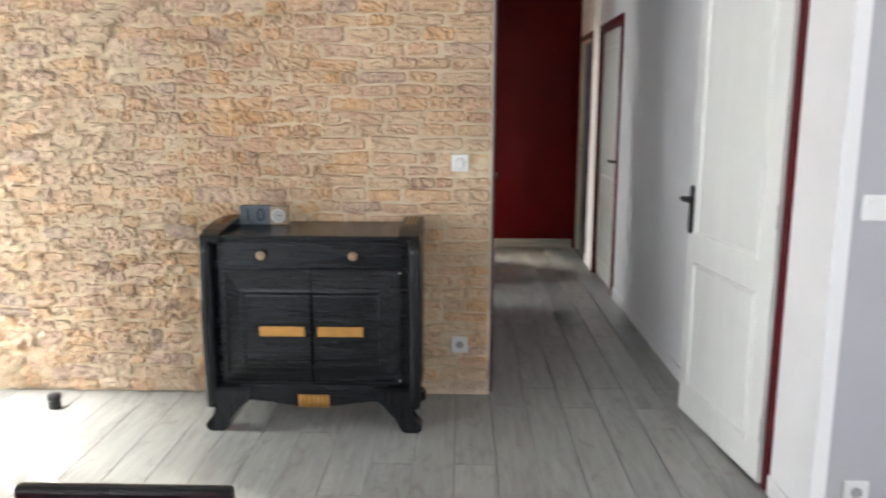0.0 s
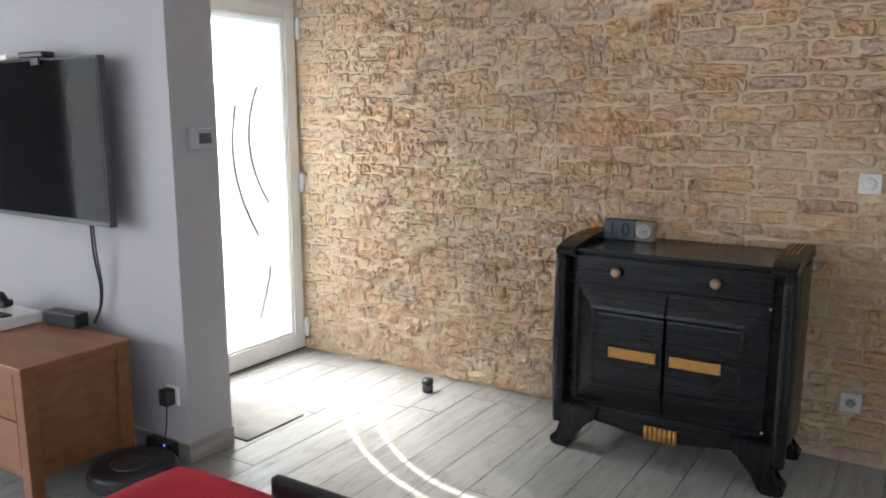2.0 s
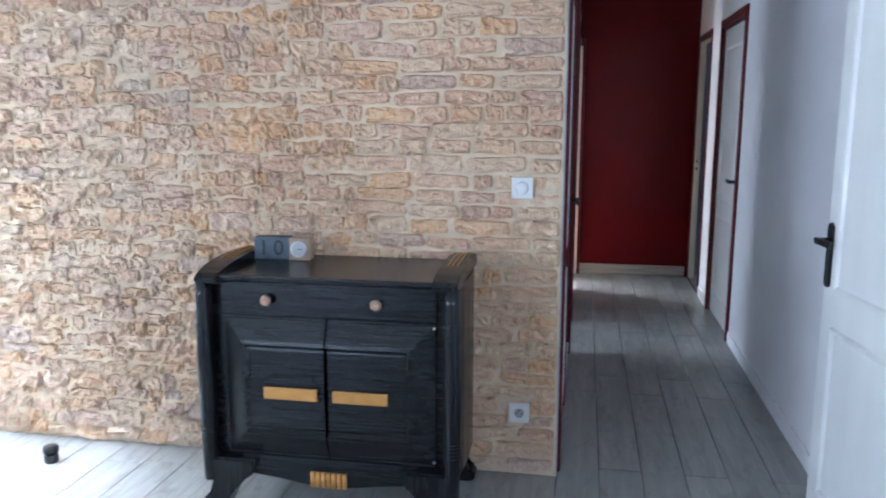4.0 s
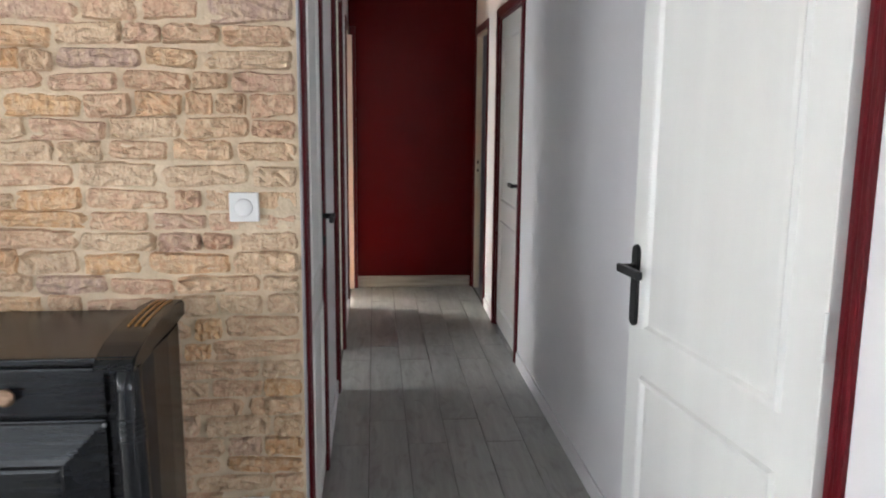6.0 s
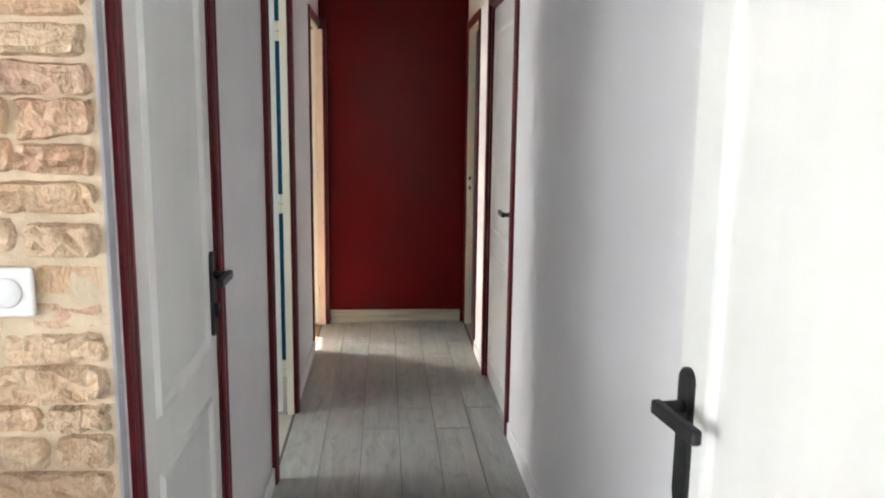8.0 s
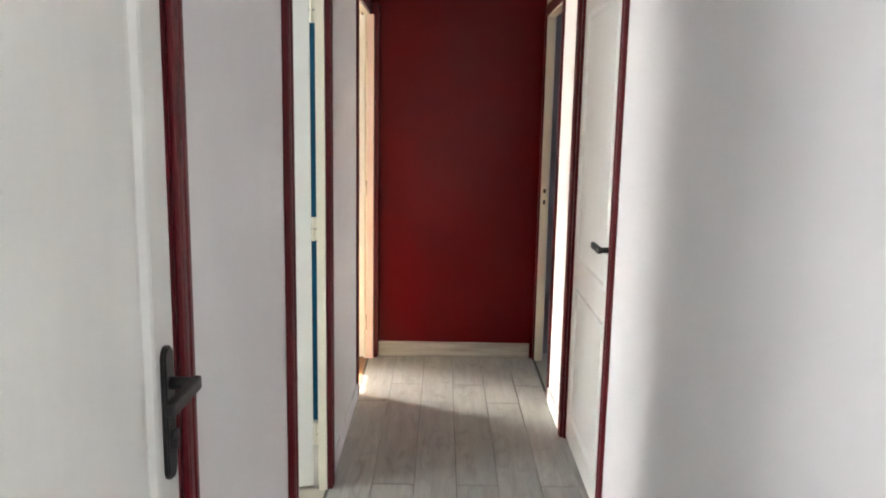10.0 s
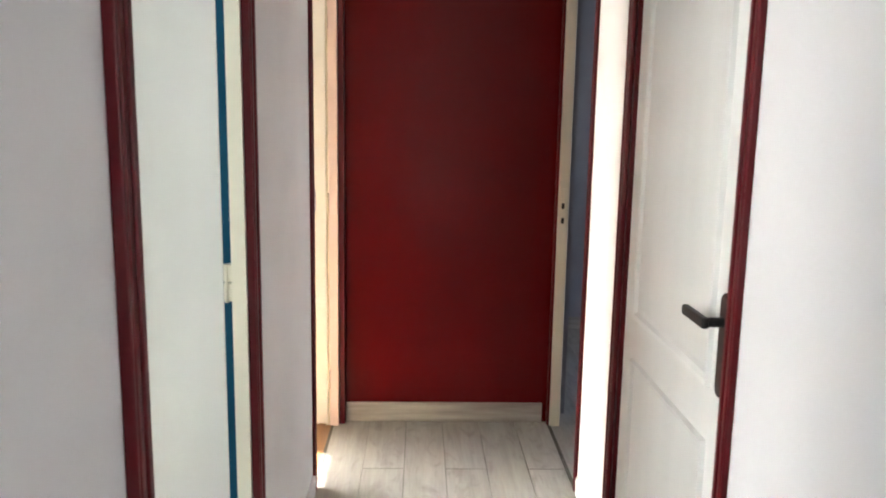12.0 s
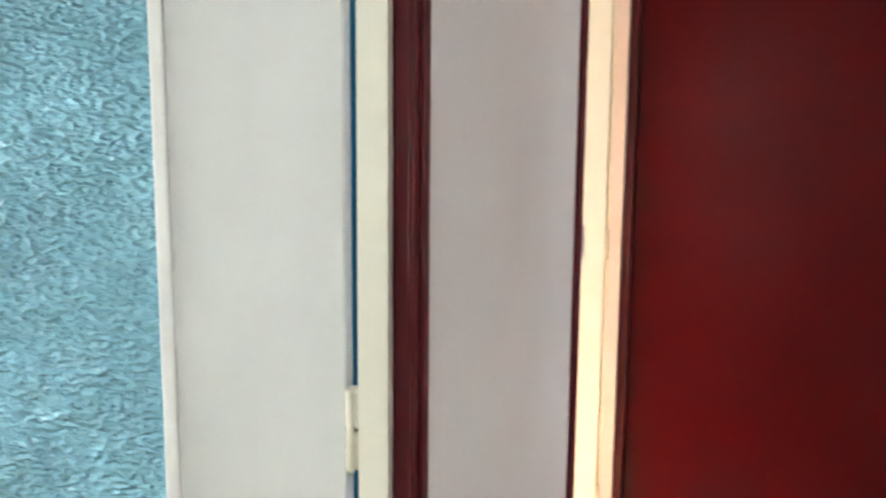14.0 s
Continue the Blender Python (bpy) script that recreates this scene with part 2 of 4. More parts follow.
M_MORTAR = material("sand_mortar", (0.645, 0.525, 0.365), 0.92, vary=0.08, scale=11, fine=42, bump=0.7, depth=0.012, tint=(0.69, 0.565, 0.405))
M_STONE = stone_material("split_limestone", "object")
M_STONE2 = stone_material("split_limestone_rest", "island")
M_PLANK = plank_material("grey_wood_tile", "object")
M_PLANK2 = plank_material("grey_wood_tile_rest", "island")
M_SKIRT = material("grey_wood_skirting_tile", (0.31, 0.295, 0.265), 0.4, vary=0.16, scale=6, fine=60, bump=0.1, stretch=(0.5, 0.5, 7), tint=(0.38, 0.365, 0.335))
M_ORANGEFLOOR = material("honey_laminate", (0.30, 0.15, 0.055), 0.45, vary=0.2, scale=4, fine=60, stretch=(6, 0.6, 6))
M_BEIGEFLOOR = material("beige_floor_tile", (0.46, 0.42, 0.35), 0.45, vary=0.1, scale=6)
M_TEALWALL = material("deep_teal_wall_paint", (0.004, 0.045, 0.080), 0.8, vary=0.03, bump=0.05, spec=0.08)
# Pale only to bounce light onto the open door; these walls are unseen.
M_BOUNCEWALL = material("pale_aqua_bounce_paint", (0.42, 0.46, 0.44), 0.7, vary=0.03, bump=0.05)
M_SANDWALL = material("warm_cream_wall_paint", (0.47, 0.42, 0.32), 0.75, vary=0.03, bump=0.05)
M_BLUEWALL = material("grey_blue_wall_paint", (0.30, 0.305, 0.34), 0.75, vary=0.05, bump=0.05)
M_GROUND = material("outside_gravel", (0.32, 0.30, 0.27), 0.95, vary=0.2, scale=3, fine=60, bump=0.6)
M_SCREEN = material("black_screen", (0.004, 0.004, 0.005), 0.07, vary=0.05, bump=0.0, spec=0.03)
M_LED = bpy.data.materials.new("blue_led")
M_LED.use_nodes = True
M_LED.node_tree.nodes["Principled BSDF"].inputs["Emission Color"].default_value = (0.05, 0.12, 1, 1)
M_LED.node_tree.nodes["Principled BSDF"].inputs["Emission Strength"].default_value = 0.7


def frosted_material():
    """Sandblasted glass: scatters most of the light, lets some straight through."""
    mat = bpy.data.materials.new("frosted_glass")
    mat.use_nodes = True
    nt = mat.node_tree
    b = nt.nodes["Principled BSDF"]
    b.inputs["Base Color"].default_value = (0.9, 0.93, 0.93, 1)
    b.inputs["Roughness"].default_value = 0.5
    tl = nt.nodes.new("ShaderNodeBsdfTranslucent")
    tl.inputs["Color"].default_value = (0.30, 0.315, 0.315, 1)
    tr = nt.nodes.new("ShaderNodeBsdfTransparent")
    tr.inputs["Color"].default_value = (0.95, 0.97, 0.97, 1)
    m1, m2 = nt.nodes.new("ShaderNodeMixShader"), nt.nodes.new("ShaderNodeMixShader")
    m1.inputs[0].default_value, m2.inputs[0].default_value = 0.85, 0.34
    nt.links.new(b.outputs[0], m1.inputs[1])
    nt.links.new(tl.outputs[0], m1.inputs[2])
    nt.links.new(m1.outputs[0], m2.inputs[1])
    nt.links.new(tr.outputs[0], m2.inputs[2])
    nt.links.new(m2.outputs[0], nt.nodes["Material Output"].inputs["Surface"])
    return mat


def glass_material(name, colour, rough, bump=0.0, scale=30.0, trans=1.0):
    mat = bpy.data.materials.new(name)
    mat.use_nodes = True
    nt = mat.node_tree
    b = nt.nodes["Principled BSDF"]
    b.inputs["Base Color"].default_value = (*colour, 1)
    b.inputs["Roughness"].default_value = rough
    b.inputs["Transmission Weight"].default_value = trans
    b.inputs["IOR"].default_value = 1.45
    if bump:
        tc = nt.nodes.new("ShaderNodeTexCoord")
        co = nt.nodes.new("ShaderNodeMapping")
        co.inputs["Rotation"].default_value = (0, 0.5, 0)
        co.inputs["Scale"].default_value = (0.62, 1.0, 1.15)
        nt.links.new(tc.outputs["Object"], co.inputs["Vector"])
        v, n = nt.nodes.new("ShaderNodeTexVoronoi"), nt.nodes.new("ShaderNodeTexNoise")
        v.feature = "SMOOTH_F1"
        v.inputs["Scale"].default_value, n.inputs["Scale"].default_value = scale, 7.0
        v.inputs["Randomness"].default_value = 1.0
        nt.links.new(co.outputs[0], n.inputs["Vector"])
        nt.links.new(co.outputs[0], v.inputs["Vector"])
        bp = nt.nodes.new("ShaderNodeBump")
        bp.inputs["Strength"].default_value, bp.inputs["Distance"].default_value = bump, 0.012
        nt.links.new(v.outputs["Distance"], bp.inputs["Height"])
        ramp = nt.nodes.new("ShaderNodeValToRGB")
        e = ramp.color_ramp.elements
        e[0].position, e[0].color = 0.30, (*(c * 0.85 for c in colour), 1)
        e[1].position, e[1].color = 0.70, (*(min(1.0, c * 1.15 + 0.03) for c in colour), 1)
        nt.links.new(n.outputs[0], ramp.inputs[0])
        nt.links.new(ramp.outputs[0], b.inputs["Base Color"])
        nt.links.new(bp.outputs[0], b.inputs["Normal"])
    return mat


M_FROST = frosted_material()
M_GLASS = glass_material("clear_glass", (0.95, 0.97, 0.97), 0.02)
M_BLUEGLASS = glass_material("blue_hammered_glass", (0.30, 0.64, 0.78), 0.10, 1.0, 185.0, 0.22)


# ---- mesh helpers ----
def box(bm, x0, x1, y0, y1, z0, z1, bevel=0.0, segments=2):
    vs = [bm.verts.new((x, y, z)) for x in (x0, x1) for y in (y0, y1) for z in (z0, z1)]
    fs = [bm.faces.new([vs[i] for i in q]) for q in ((0, 1, 3, 2), (4, 6, 7, 5), (0, 4, 5, 1), (2, 3, 7, 6), (0, 2, 6, 4), (1, 5, 7, 3))]
    if bevel:
        es = list({e for f in fs for e in f.edges})
        bmesh.ops.bevel(bm, geom=es, offset=bevel, segments=segments, affect="EDGES", profile=0.6)
    return bm


def cyl(bm, p0, p1, r0, r1=None, n=16, cap=True):
    """A round bar from p0 to p1."""
    p0, p1 = Vector(p0), Vector(p1)
    r1 = r0 if r1 is None else r1
    q = (p1 - p0).to_track_quat("Z", "Y")
    a, b = [], []
    for k in range(n):
        d = q @ Vector((math.cos(2 * math.pi * k / n), math.sin(2 * math.pi * k / n), 0))
        a.append(bm.verts.new(p0 + d * r0))
        b.append(bm.verts.new(p1 + d * r1))
    for k in range(n):
        f = bm.faces.new((a[k], a[(k + 1) % n], b[(k + 1) % n], b[k]))
        f.smooth = True
    if cap:
        bm.faces.new(a[::-1])
        bm.faces.new(b)
    return bm


def lathe(bm, profile, centre=(0, 0, 0), axis="Z", n=24):
    """Turns a profile of (radius, height) round an axis."""
    c = Vector(centre)
    turn = {"Z": lambda r, h, a: Vector((r * math.cos(a), r * math.sin(a), h)),
            "Y": lambda r, h, a: Vector((r * math.cos(a), -h, r * math.sin(a))),
            "X": lambda r, h, a: Vector((h, r * math.cos(a), r * math.sin(a)))}[axis]
    rings = [[bm.verts.new(c + turn(max(r, 1e-4), h, 2 * math.pi * k / n)) for k in range(n)] for r, h in profile]
    for a, b in zip(rings, rings[1:]):
        for k in range(n):
            f = bm.faces.new((a[k], a[(k + 1) % n], b[(k + 1) % n], b[k]))
            f.smooth = True
    bm.faces.new(rings[0][::-1])
    bm.faces.new(rings[-1])
    return bm


def prism(bm, outline, lo, hi, axis="Y"):
    """A plate: an outline of (a, b) drawn through from lo to hi along an axis."""
    place = {"Y": lambda a, b, c: (a, c, b), "X": lambda a, b, c: (c, a, b), "Z": lambda a, b, c: (a, b, c)}[axis]
    p = [bm.verts.new(place(a, b, lo)) for a, b in outline]
    q = [bm.verts.new(place(a, b, hi)) for a, b in outline]
    bm.faces.new(p)
    bm.faces.new(q[::-1])
    n = len(outline)
    for k in range(n):
        bm.faces.new((p[k], q[k], q[(k + 1) % n], p[(k + 1) % n]))
    return bm


def tube(bm, points, r, n=8):
    """One bent round bar through the points, smoothed between them."""
    pts = [Vector(p) for p in points]
    fine = []
    for k in range(len(pts) - 1):
        p0, p1, p2, p3 = pts[max(k - 1, 0)], pts[k], pts[k + 1], pts[min(k + 2, len(pts) - 1)]
        for f in (0.0, 0.2, 0.4, 0.6, 0.8):
            fine.append(0.5 * (2 * p1 + (p2 - p0) * f + (2 * p0 - 5 * p1 + 4 * p2 - p3) * f * f + (3 * p1 - p0 - 3 * p2 + p3) * f ** 3))
    fine.append(pts[-1])
    rings = []
    for k, p in enumerate(fine):
        way = fine[min(k + 1, len(fine) - 1)] - fine[max(k - 1, 0)]
        q = way.to_track_quat("Z", "Y")
        rings.append([bm.verts.new(p + q @ Vector((r * math.cos(2 * math.pi * j / n), r * math.sin(2 * math.pi * j / n), 0))) for j in range(n)])
    for a, b in zip(rings, rings[1:]):
        for j in range(n):
            bm.faces.new((a[j], a[(j + 1) % n], b[(j + 1) % n], b[j])).smooth = True
    bm.faces.new(rings[0][::-1])
    bm.faces.new(rings[-1])
    return bm


def mesh(name, bm, mat, m=None):
    bmesh.ops.recalc_face_normals(bm, faces=bm.faces)
    data = bpy.data.meshes.new(name)
    bm.to_mesh(data)
    bm.free()
    data.materials.append(mat)
    ob = new(name, data)
    if m is not None:
        ob.matrix_world = m
    return ob


def part(name, bm, mat, parent, label=""):
    ob = mesh(name, bm, mat)
    ob.parent = parent
    return tagged(ob, label)


def thing(name, label, category, m=None, group="", kind=""):
    ob = new(name)
    ob.empty_display_size = 0.1
    if m is not None:
        ob.matrix_world = m
    return tagged(ob, label, category, group, kind)


def structure(name, bm, mat, label, category):
    return tagged(mesh(name, bm, mat), label, category, kind="structure")


B = bmesh.new

# ---- the shell ----
CEIL = 2.5
DOORTOP = 2.06


def wall_run(name, mat, label, axis, at0, at1, a0, a1, gaps=()):
    """A wall along x or y from a0 to a1, with openings (start, end, sill, head)."""
    bm = B()

    def put(s, e, lo, hi):
        if e - s > 1e-4 and hi - lo > 1e-4:
            if axis == "y":
                box(bm, at0, at1, s, e, lo, hi)
            else:
                box(bm, s, e, at0, at1, lo, hi)

    s = a0
    for g0, g1, sill, head in sorted(gaps):
        put(s, g0, 0, CEIL)
        put(g0, g1, 0, sill)
        put(g0, g1, head, CEIL)
        s = g1
    put(s, a1, 0, CEIL)
    return structure(name, bm, mat, label, "wall")


# openings along the corridor, seen from its ends: (start, end)
L1, L2, L3 = (4.075, 4.775), (5.712, 6.435), (7.517, 8.16)
D1, R2, R3 = (3.033, 3.82), (6.142, 6.99), (7.515, 8.16)
XL, XR, YEND, T = 0.0, 1.025, 8.21, 0.05
wall_run("wall_corridor_west", M_WALL, "white painted corridor wall with three door openings", "y", -0.034, XL, 4.013, YEND,
         [(*L1, 0, DOORTOP), (*L2, 0, DOORTOP), (*L3, 0, DOORTOP)])
wall_run("wall_corridor_east", M_WALL, "white painted corridor wall with three door openings", "y", XR, XR + T, 2.66, YEND,
         [(*D1, 0, DOORTOP), (*R2, 0, DOORTOP), (*R3, 0, DOORTOP)])
wall_run("wall_end", M_REDWALL, "dark red satin painted wall closing the corridor", "x", YEND, YEND + 0.1, -T, XR + T)
wall_run("wall_stone_backing", M_WALL, "plastered wall behind the stone cladding", "x", 4.012, 4.11, -3.3, -0.034)
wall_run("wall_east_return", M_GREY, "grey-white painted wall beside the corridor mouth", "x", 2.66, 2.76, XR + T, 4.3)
wall_run("wall_entrance", M_WALL, "white wall round the glazed entrance door", "y", -3.32, -3.2, 2.73, 4.012, [(2.97, 4.0, 0, 2.10)])
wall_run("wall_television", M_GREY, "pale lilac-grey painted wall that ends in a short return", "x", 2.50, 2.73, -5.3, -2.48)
# Openings in the south and east walls are unseen, added with their fill lamps.
wall_run("wall_south", M_WALL, "white living room wall with two unseen window openings", "x", -3.4, -3.2, -5.3, 4.3, [(-4.6, -1.8, 0.35, 2.2), (1.7, 2.9, 0.35, 2.2)])
wall_run("wall_east", M_WALL, "white living room wall with an unseen, added window opening", "y", 4.2, 4.4, -3.2, 2.66, [(-1.35, 0.15, 0.9, 2.1)])
wall_run("wall_west", M_WALL, "white living room wall", "y", -5.4, -5.2, -3.2, 2.5, [(-1.4, 1.15, 0.35, 2.2)])
# rooms off the corridor
wall_run("wall_bathroom_west", M_BOUNCEWALL, "unseen bathroom wall with a window, pale aqua to bounce light", "y", -2.6, -2.4, 4.11, 7.25, [(5.2, 6.3, 0.95, 2.05)])
wall_run("wall_bathroom_north", M_TEALWALL, "deep teal bathroom wall", "x", 7.15, 7.25, -2.4, -0.034)
wall_run("wall_bathroom_south", M_BOUNCEWALL, "unseen bathroom wall, pale aqua to bounce light", "x", 4.95, 5.05, -2.4, -0.034)
wall_run("wall_bedroom_west", M_SANDWALL, "warm cream bedroom wall with a window", "y", -2.8, -2.6, 7.25, 10.0, [(7.9, 9.1, 0.85, 2.305)])
wall_run("wall_bedroom_north", M_SANDWALL, "warm cream bedroom wall", "x", 10.0, 10.1, -2.8, 0.1)
wall_run("wall_bedroom_south", M_SANDWALL, "warm cream bedroom wall", "x", 7.255, 7.3, -2.6, -0.034)
wall_run("wall_bedroom_east", M_SANDWALL, "warm cream bedroom wall", "y", 0.0, 0.1, 8.31, 10.0)
wall_run("wall_study_east", M_BLUEWALL, "grey-blue study wall with a window", "y", 4.0, 4.2, 6.9, 10.0, [(8.1, 9.1, 0.9, 2.1)])
wall_run("wall_study_north", M_BLUEWALL, "grey-blue study wall", "x", 9.9, 10.0, 1.0, 4.0)
wall_run("wall_study_south", M_BLUEWALL, "grey-blue study wall", "x", 6.9, 7.0, XR + T, 4.0)
wall_run("wall_study_west", M_BLUEWALL, "grey-blue study wall", "y", 1.025, 1.125, 8.31, 9.9)
wall_run("wall_closet_south", M_WALL, "white closet wall", "x", 4.4, 4.5, XR + T, 2.6)
wall_run("wall_closet_east", M_WALL, "white closet wall", "y", 2.5, 2.6, 2.76, 4.4)
bm = B()
box(bm, -5.4, 4.4, -3.4, 2.73, CEIL, CEIL + 0.15)
box(bm, -3.32, 4.4, 2.73, 4.11, CEIL, CEIL + 0.15)
box(bm, -2.8, 4.2, 4.11, 10.1, CEIL, CEIL + 0.15)
structure("ceiling", bm, M_CEIL, "plain white plastered ceiling", "ceiling")
bm = B()
box(bm, -60, 60, -60, 60, -0.35, -0.15)
structure("ground", bm, M_GROUND, "pale gravel ground outside the house", "ground")
bm = B()
box(bm, -5.4, 4.4, -3.4, 10.1, -0.15, -0.012)
floor = structure("floor", bm, M_GROUT, "grey wood-look porcelain plank floor with thin dark joints", "floor")
bm = B()
box(bm, -2.4, -0.045, 5.05, 7.15, -0.012, -0.001)
box(bm, -0.045, -0.0, *L2, -0.012, -0.001)
part("bathroom_floor", bm, M_BEIGEFLOOR, floor, "beige tiled bathroom floor")
bm = B()
box(bm, -2.6, -0.045, 7.3, 10.0, -0.012, -0.001)
box(bm, -0.045, -0.0, *L3, -0.012, -0.001)
part("bedroom_floor", bm, M_ORANGEFLOOR, floor, "honey-coloured laminate bedroom floor")


# ---- trim ----
def trim(name, bm, mat, label, category="trim"):
    return structure(name, bm, mat, label, category)


def skirting(bm, axis, face, out, a0, a1, h=0.075, t=0.011):
    """A skirting strip along a wall face; out is +1 or -1."""
    lo, hi = sorted((face, face + out * t))
    if axis == "y":
        box(bm, lo, hi, a0, a1, 0.0, h, 0.002, 1)
    else:
        box(bm, a0, a1, lo, hi, 0.0, h, 0.002, 1)


CASE = 0.048
bm = B()
for a0, a1 in ((L1[1] + CASE, L2[0] - CASE), (L2[1] + CASE, L3[0] - CASE)):
    skirting(bm, "y", XL, 1, a0, a1)
for a0, a1 in ((2.66, D1[0] - CASE), (D1[1] + CASE, R2[0] - CASE), (R2[1] + CASE, R3[0] - CASE)):
    skirting(bm, "y", XR, -1, a0, a1)
trim("baseboard_corridor", bm, M_WALL, "thin white painted skirting along the corridor", "baseboard")
bm = B()
skirting(bm, "x", YEND, -1, XL + 0.058, XR - 0.03, 0.094, 0.012)
skirting(bm, "x", 2.50, -1, -5.2, -2.468, 0.085, 0.012)
skirting(bm, "y", -2.48, 1, 2.50, 2.73, 0.085, 0.012)
skirting(bm, "x", 2.66, -1, XR, 4.2, 0.085, 0.012)
skirting(bm, "x", 9.9, -1, 1.125, 4.0, 0.085, 0.012)
trim("baseboard_tile", bm, M_SKIRT, "grey wood-look tile skirting", "baseboard")


def casing(name, face, out, gap, lining, depth=0.045, proud=0.024, width=0.048):
    """Door casing on one wall face: two stepped legs and a head, and the lining of the opening."""
    a0, a1 = gap
    ob = tagged(new(name), "dark red gloss painted door casing", "door frame", kind="structure")
    for s, e in ((a0 - width, a0), (a1, a1 + width)):
        if e > YEND:
            e = YEND - 0.001
        bm = B()
        lo, hi = sorted((face, face + out * proud * 0.78))
        box(bm, lo, hi, s, e, 0, 2.115, 0.003, 2)
        w = e - s
        for f0, f1, t in ((0.10, 0.42, proud * 0.9), (0.58, 0.92, proud)):
            lo, hi = sorted((face + out * proud * 0.5, face + out * t))
            box(bm, lo, hi, s + w * f0, s + w * f1, 0, 2.11, 0.003, 2)
        part("casing_leg", bm, M_REDTRIM, ob)
    bm = B()
    lo, hi = sorted((face, face + out * proud * 0.95))
    box(bm, lo, hi, a0, a1, DOORTOP, 2.113, 0.004, 2)
    part("casing_head", bm, M_REDTRIM, ob)
    lo, hi = sorted((face, face - out * depth))
    for s, e in ((a0 - 0.002, a0 + 0.012), (a1 - 0.012, a1 + 0.002)):
        bm = B()
        box(bm, lo, hi, s, e, 0, DOORTOP + 0.002)
        part("lining", bm, lining, ob, "cream lining" if lining is M_CREAM else "")
    bm = B()
    box(bm, lo, hi, a0 + 0.012, a1 - 0.012, DOORTOP - 0.012, DOORTOP + 0.002)
    part("lining_head", bm, lining, ob)
    return ob


casing("door_frame_1", XL, 1, L1, M_REDTRIM, proud=0.015)
casing("door_frame_2", XL, 1, L2, M_CREAM, depth=0.033)
frame_l3 = casing("door_frame_3", XL, 1, L3, M_CREAM, depth=0.033, proud=0.012)
casing("door_frame_4", XR, -1, D1, M_REDTRIM, proud=0.015)
casing("door_frame_5", XR, -1, R2, M_REDTRIM, proud=0.018, width=0.040)
frame_r3 = casing("door_frame_6", XR, -1, R3, M_CREAM, proud=0.012, width=0.032)
bm = B()
box(bm, 1.035, 1.062, R3[1] - 0.015, R3[1] - 0.0115, 0.93, 1.13, 0.0005, 1)
part("strike_plate", bm, M_CREAM, frame_r3, "painted strike plate")
for z in (1.052, 0.985):
    bm = B()
    box(bm, 1.038, 1.052, R3[1] - 0.018, R3[1] - 0.0145, z - 0.013, z + 0.013, 0.002, 1)
    part("latch_hole", bm, M_BLACKMETAL, frame_r3, "dark latch hole")
bm = B()
box(bm, -0.002, 0.016, L3[0] - 0.004, L3[0] + 0.014, 1.09, 1.17, 0.003, 2)
part("strike_plate", bm, M_WALL, frame_l3, "painted strike plate")
bm = B()
box(bm, 0.013, 0.056, 8.163, 8.209, 0, 2.114, 0.003, 2)
part("jamb_post", bm, M_REDTRIM, frame_l3)
bm = B()
box(bm, -0.010, 0.030, 8.136, 8.1625, 0, DOORTOP - 0.014, 0.002, 1)
part("jamb_lining", bm, M_PINKJAMB, frame_l3, "pinkish white jamb lining")
bm = B()
box(bm, XR - 0.006, XR + 0.05, *R2, -0.011, 0.0)
box(bm, XR - 0.006, XR + 0.05, *D1, -0.011, 0.0)
box(bm, -0.034, 0.008, *L1, -0.011, 0.0)
part("threshold", bm, M_SKIRT, floor, "grey tile strip under the closed doors")
bm = B()
box(bm, XL - 0.006, XL + 0.006, *L2, -0.011, 0.003)
box(bm, XL - 0.006, XL + 0.006, *L3, -0.011, 0.003)
box(bm, XR - 0.006, XR + 0.006, *R3, -0.011, 0.003)
trim("threshold_strips", bm, M_GROUT, "narrow dark metal threshold strips in the doorways")


# ---- doors ----
def moulding(bm, x0, x1, z0, z1, w=0.024, h=0.011):
    """A raised rectangular moulding round a sunk panel, on a face at y = 0 that looks towards -y."""
    loops = []
    for inset, y in ((0, 0.001), (w * 0.25, -h), (w * 0.6, -h * 0.8), (w, 0.001), (w * 1.7, -0.0015)):
        loops.append([bm.verts.new((x, y, z)) for x, z in ((x0 + inset, z0 + inset), (x1 - inset, z0 + inset), (x1 - inset, z1 - inset), (x0 + inset, z1 - inset))])
    for a, b in zip(loops, loops[1:]):
        for k in range(4):
            bm.faces.new((a[k], a[(k + 1) % 4], b[(k + 1) % 4], b[k]))
    bm.faces.new(loops[-1])


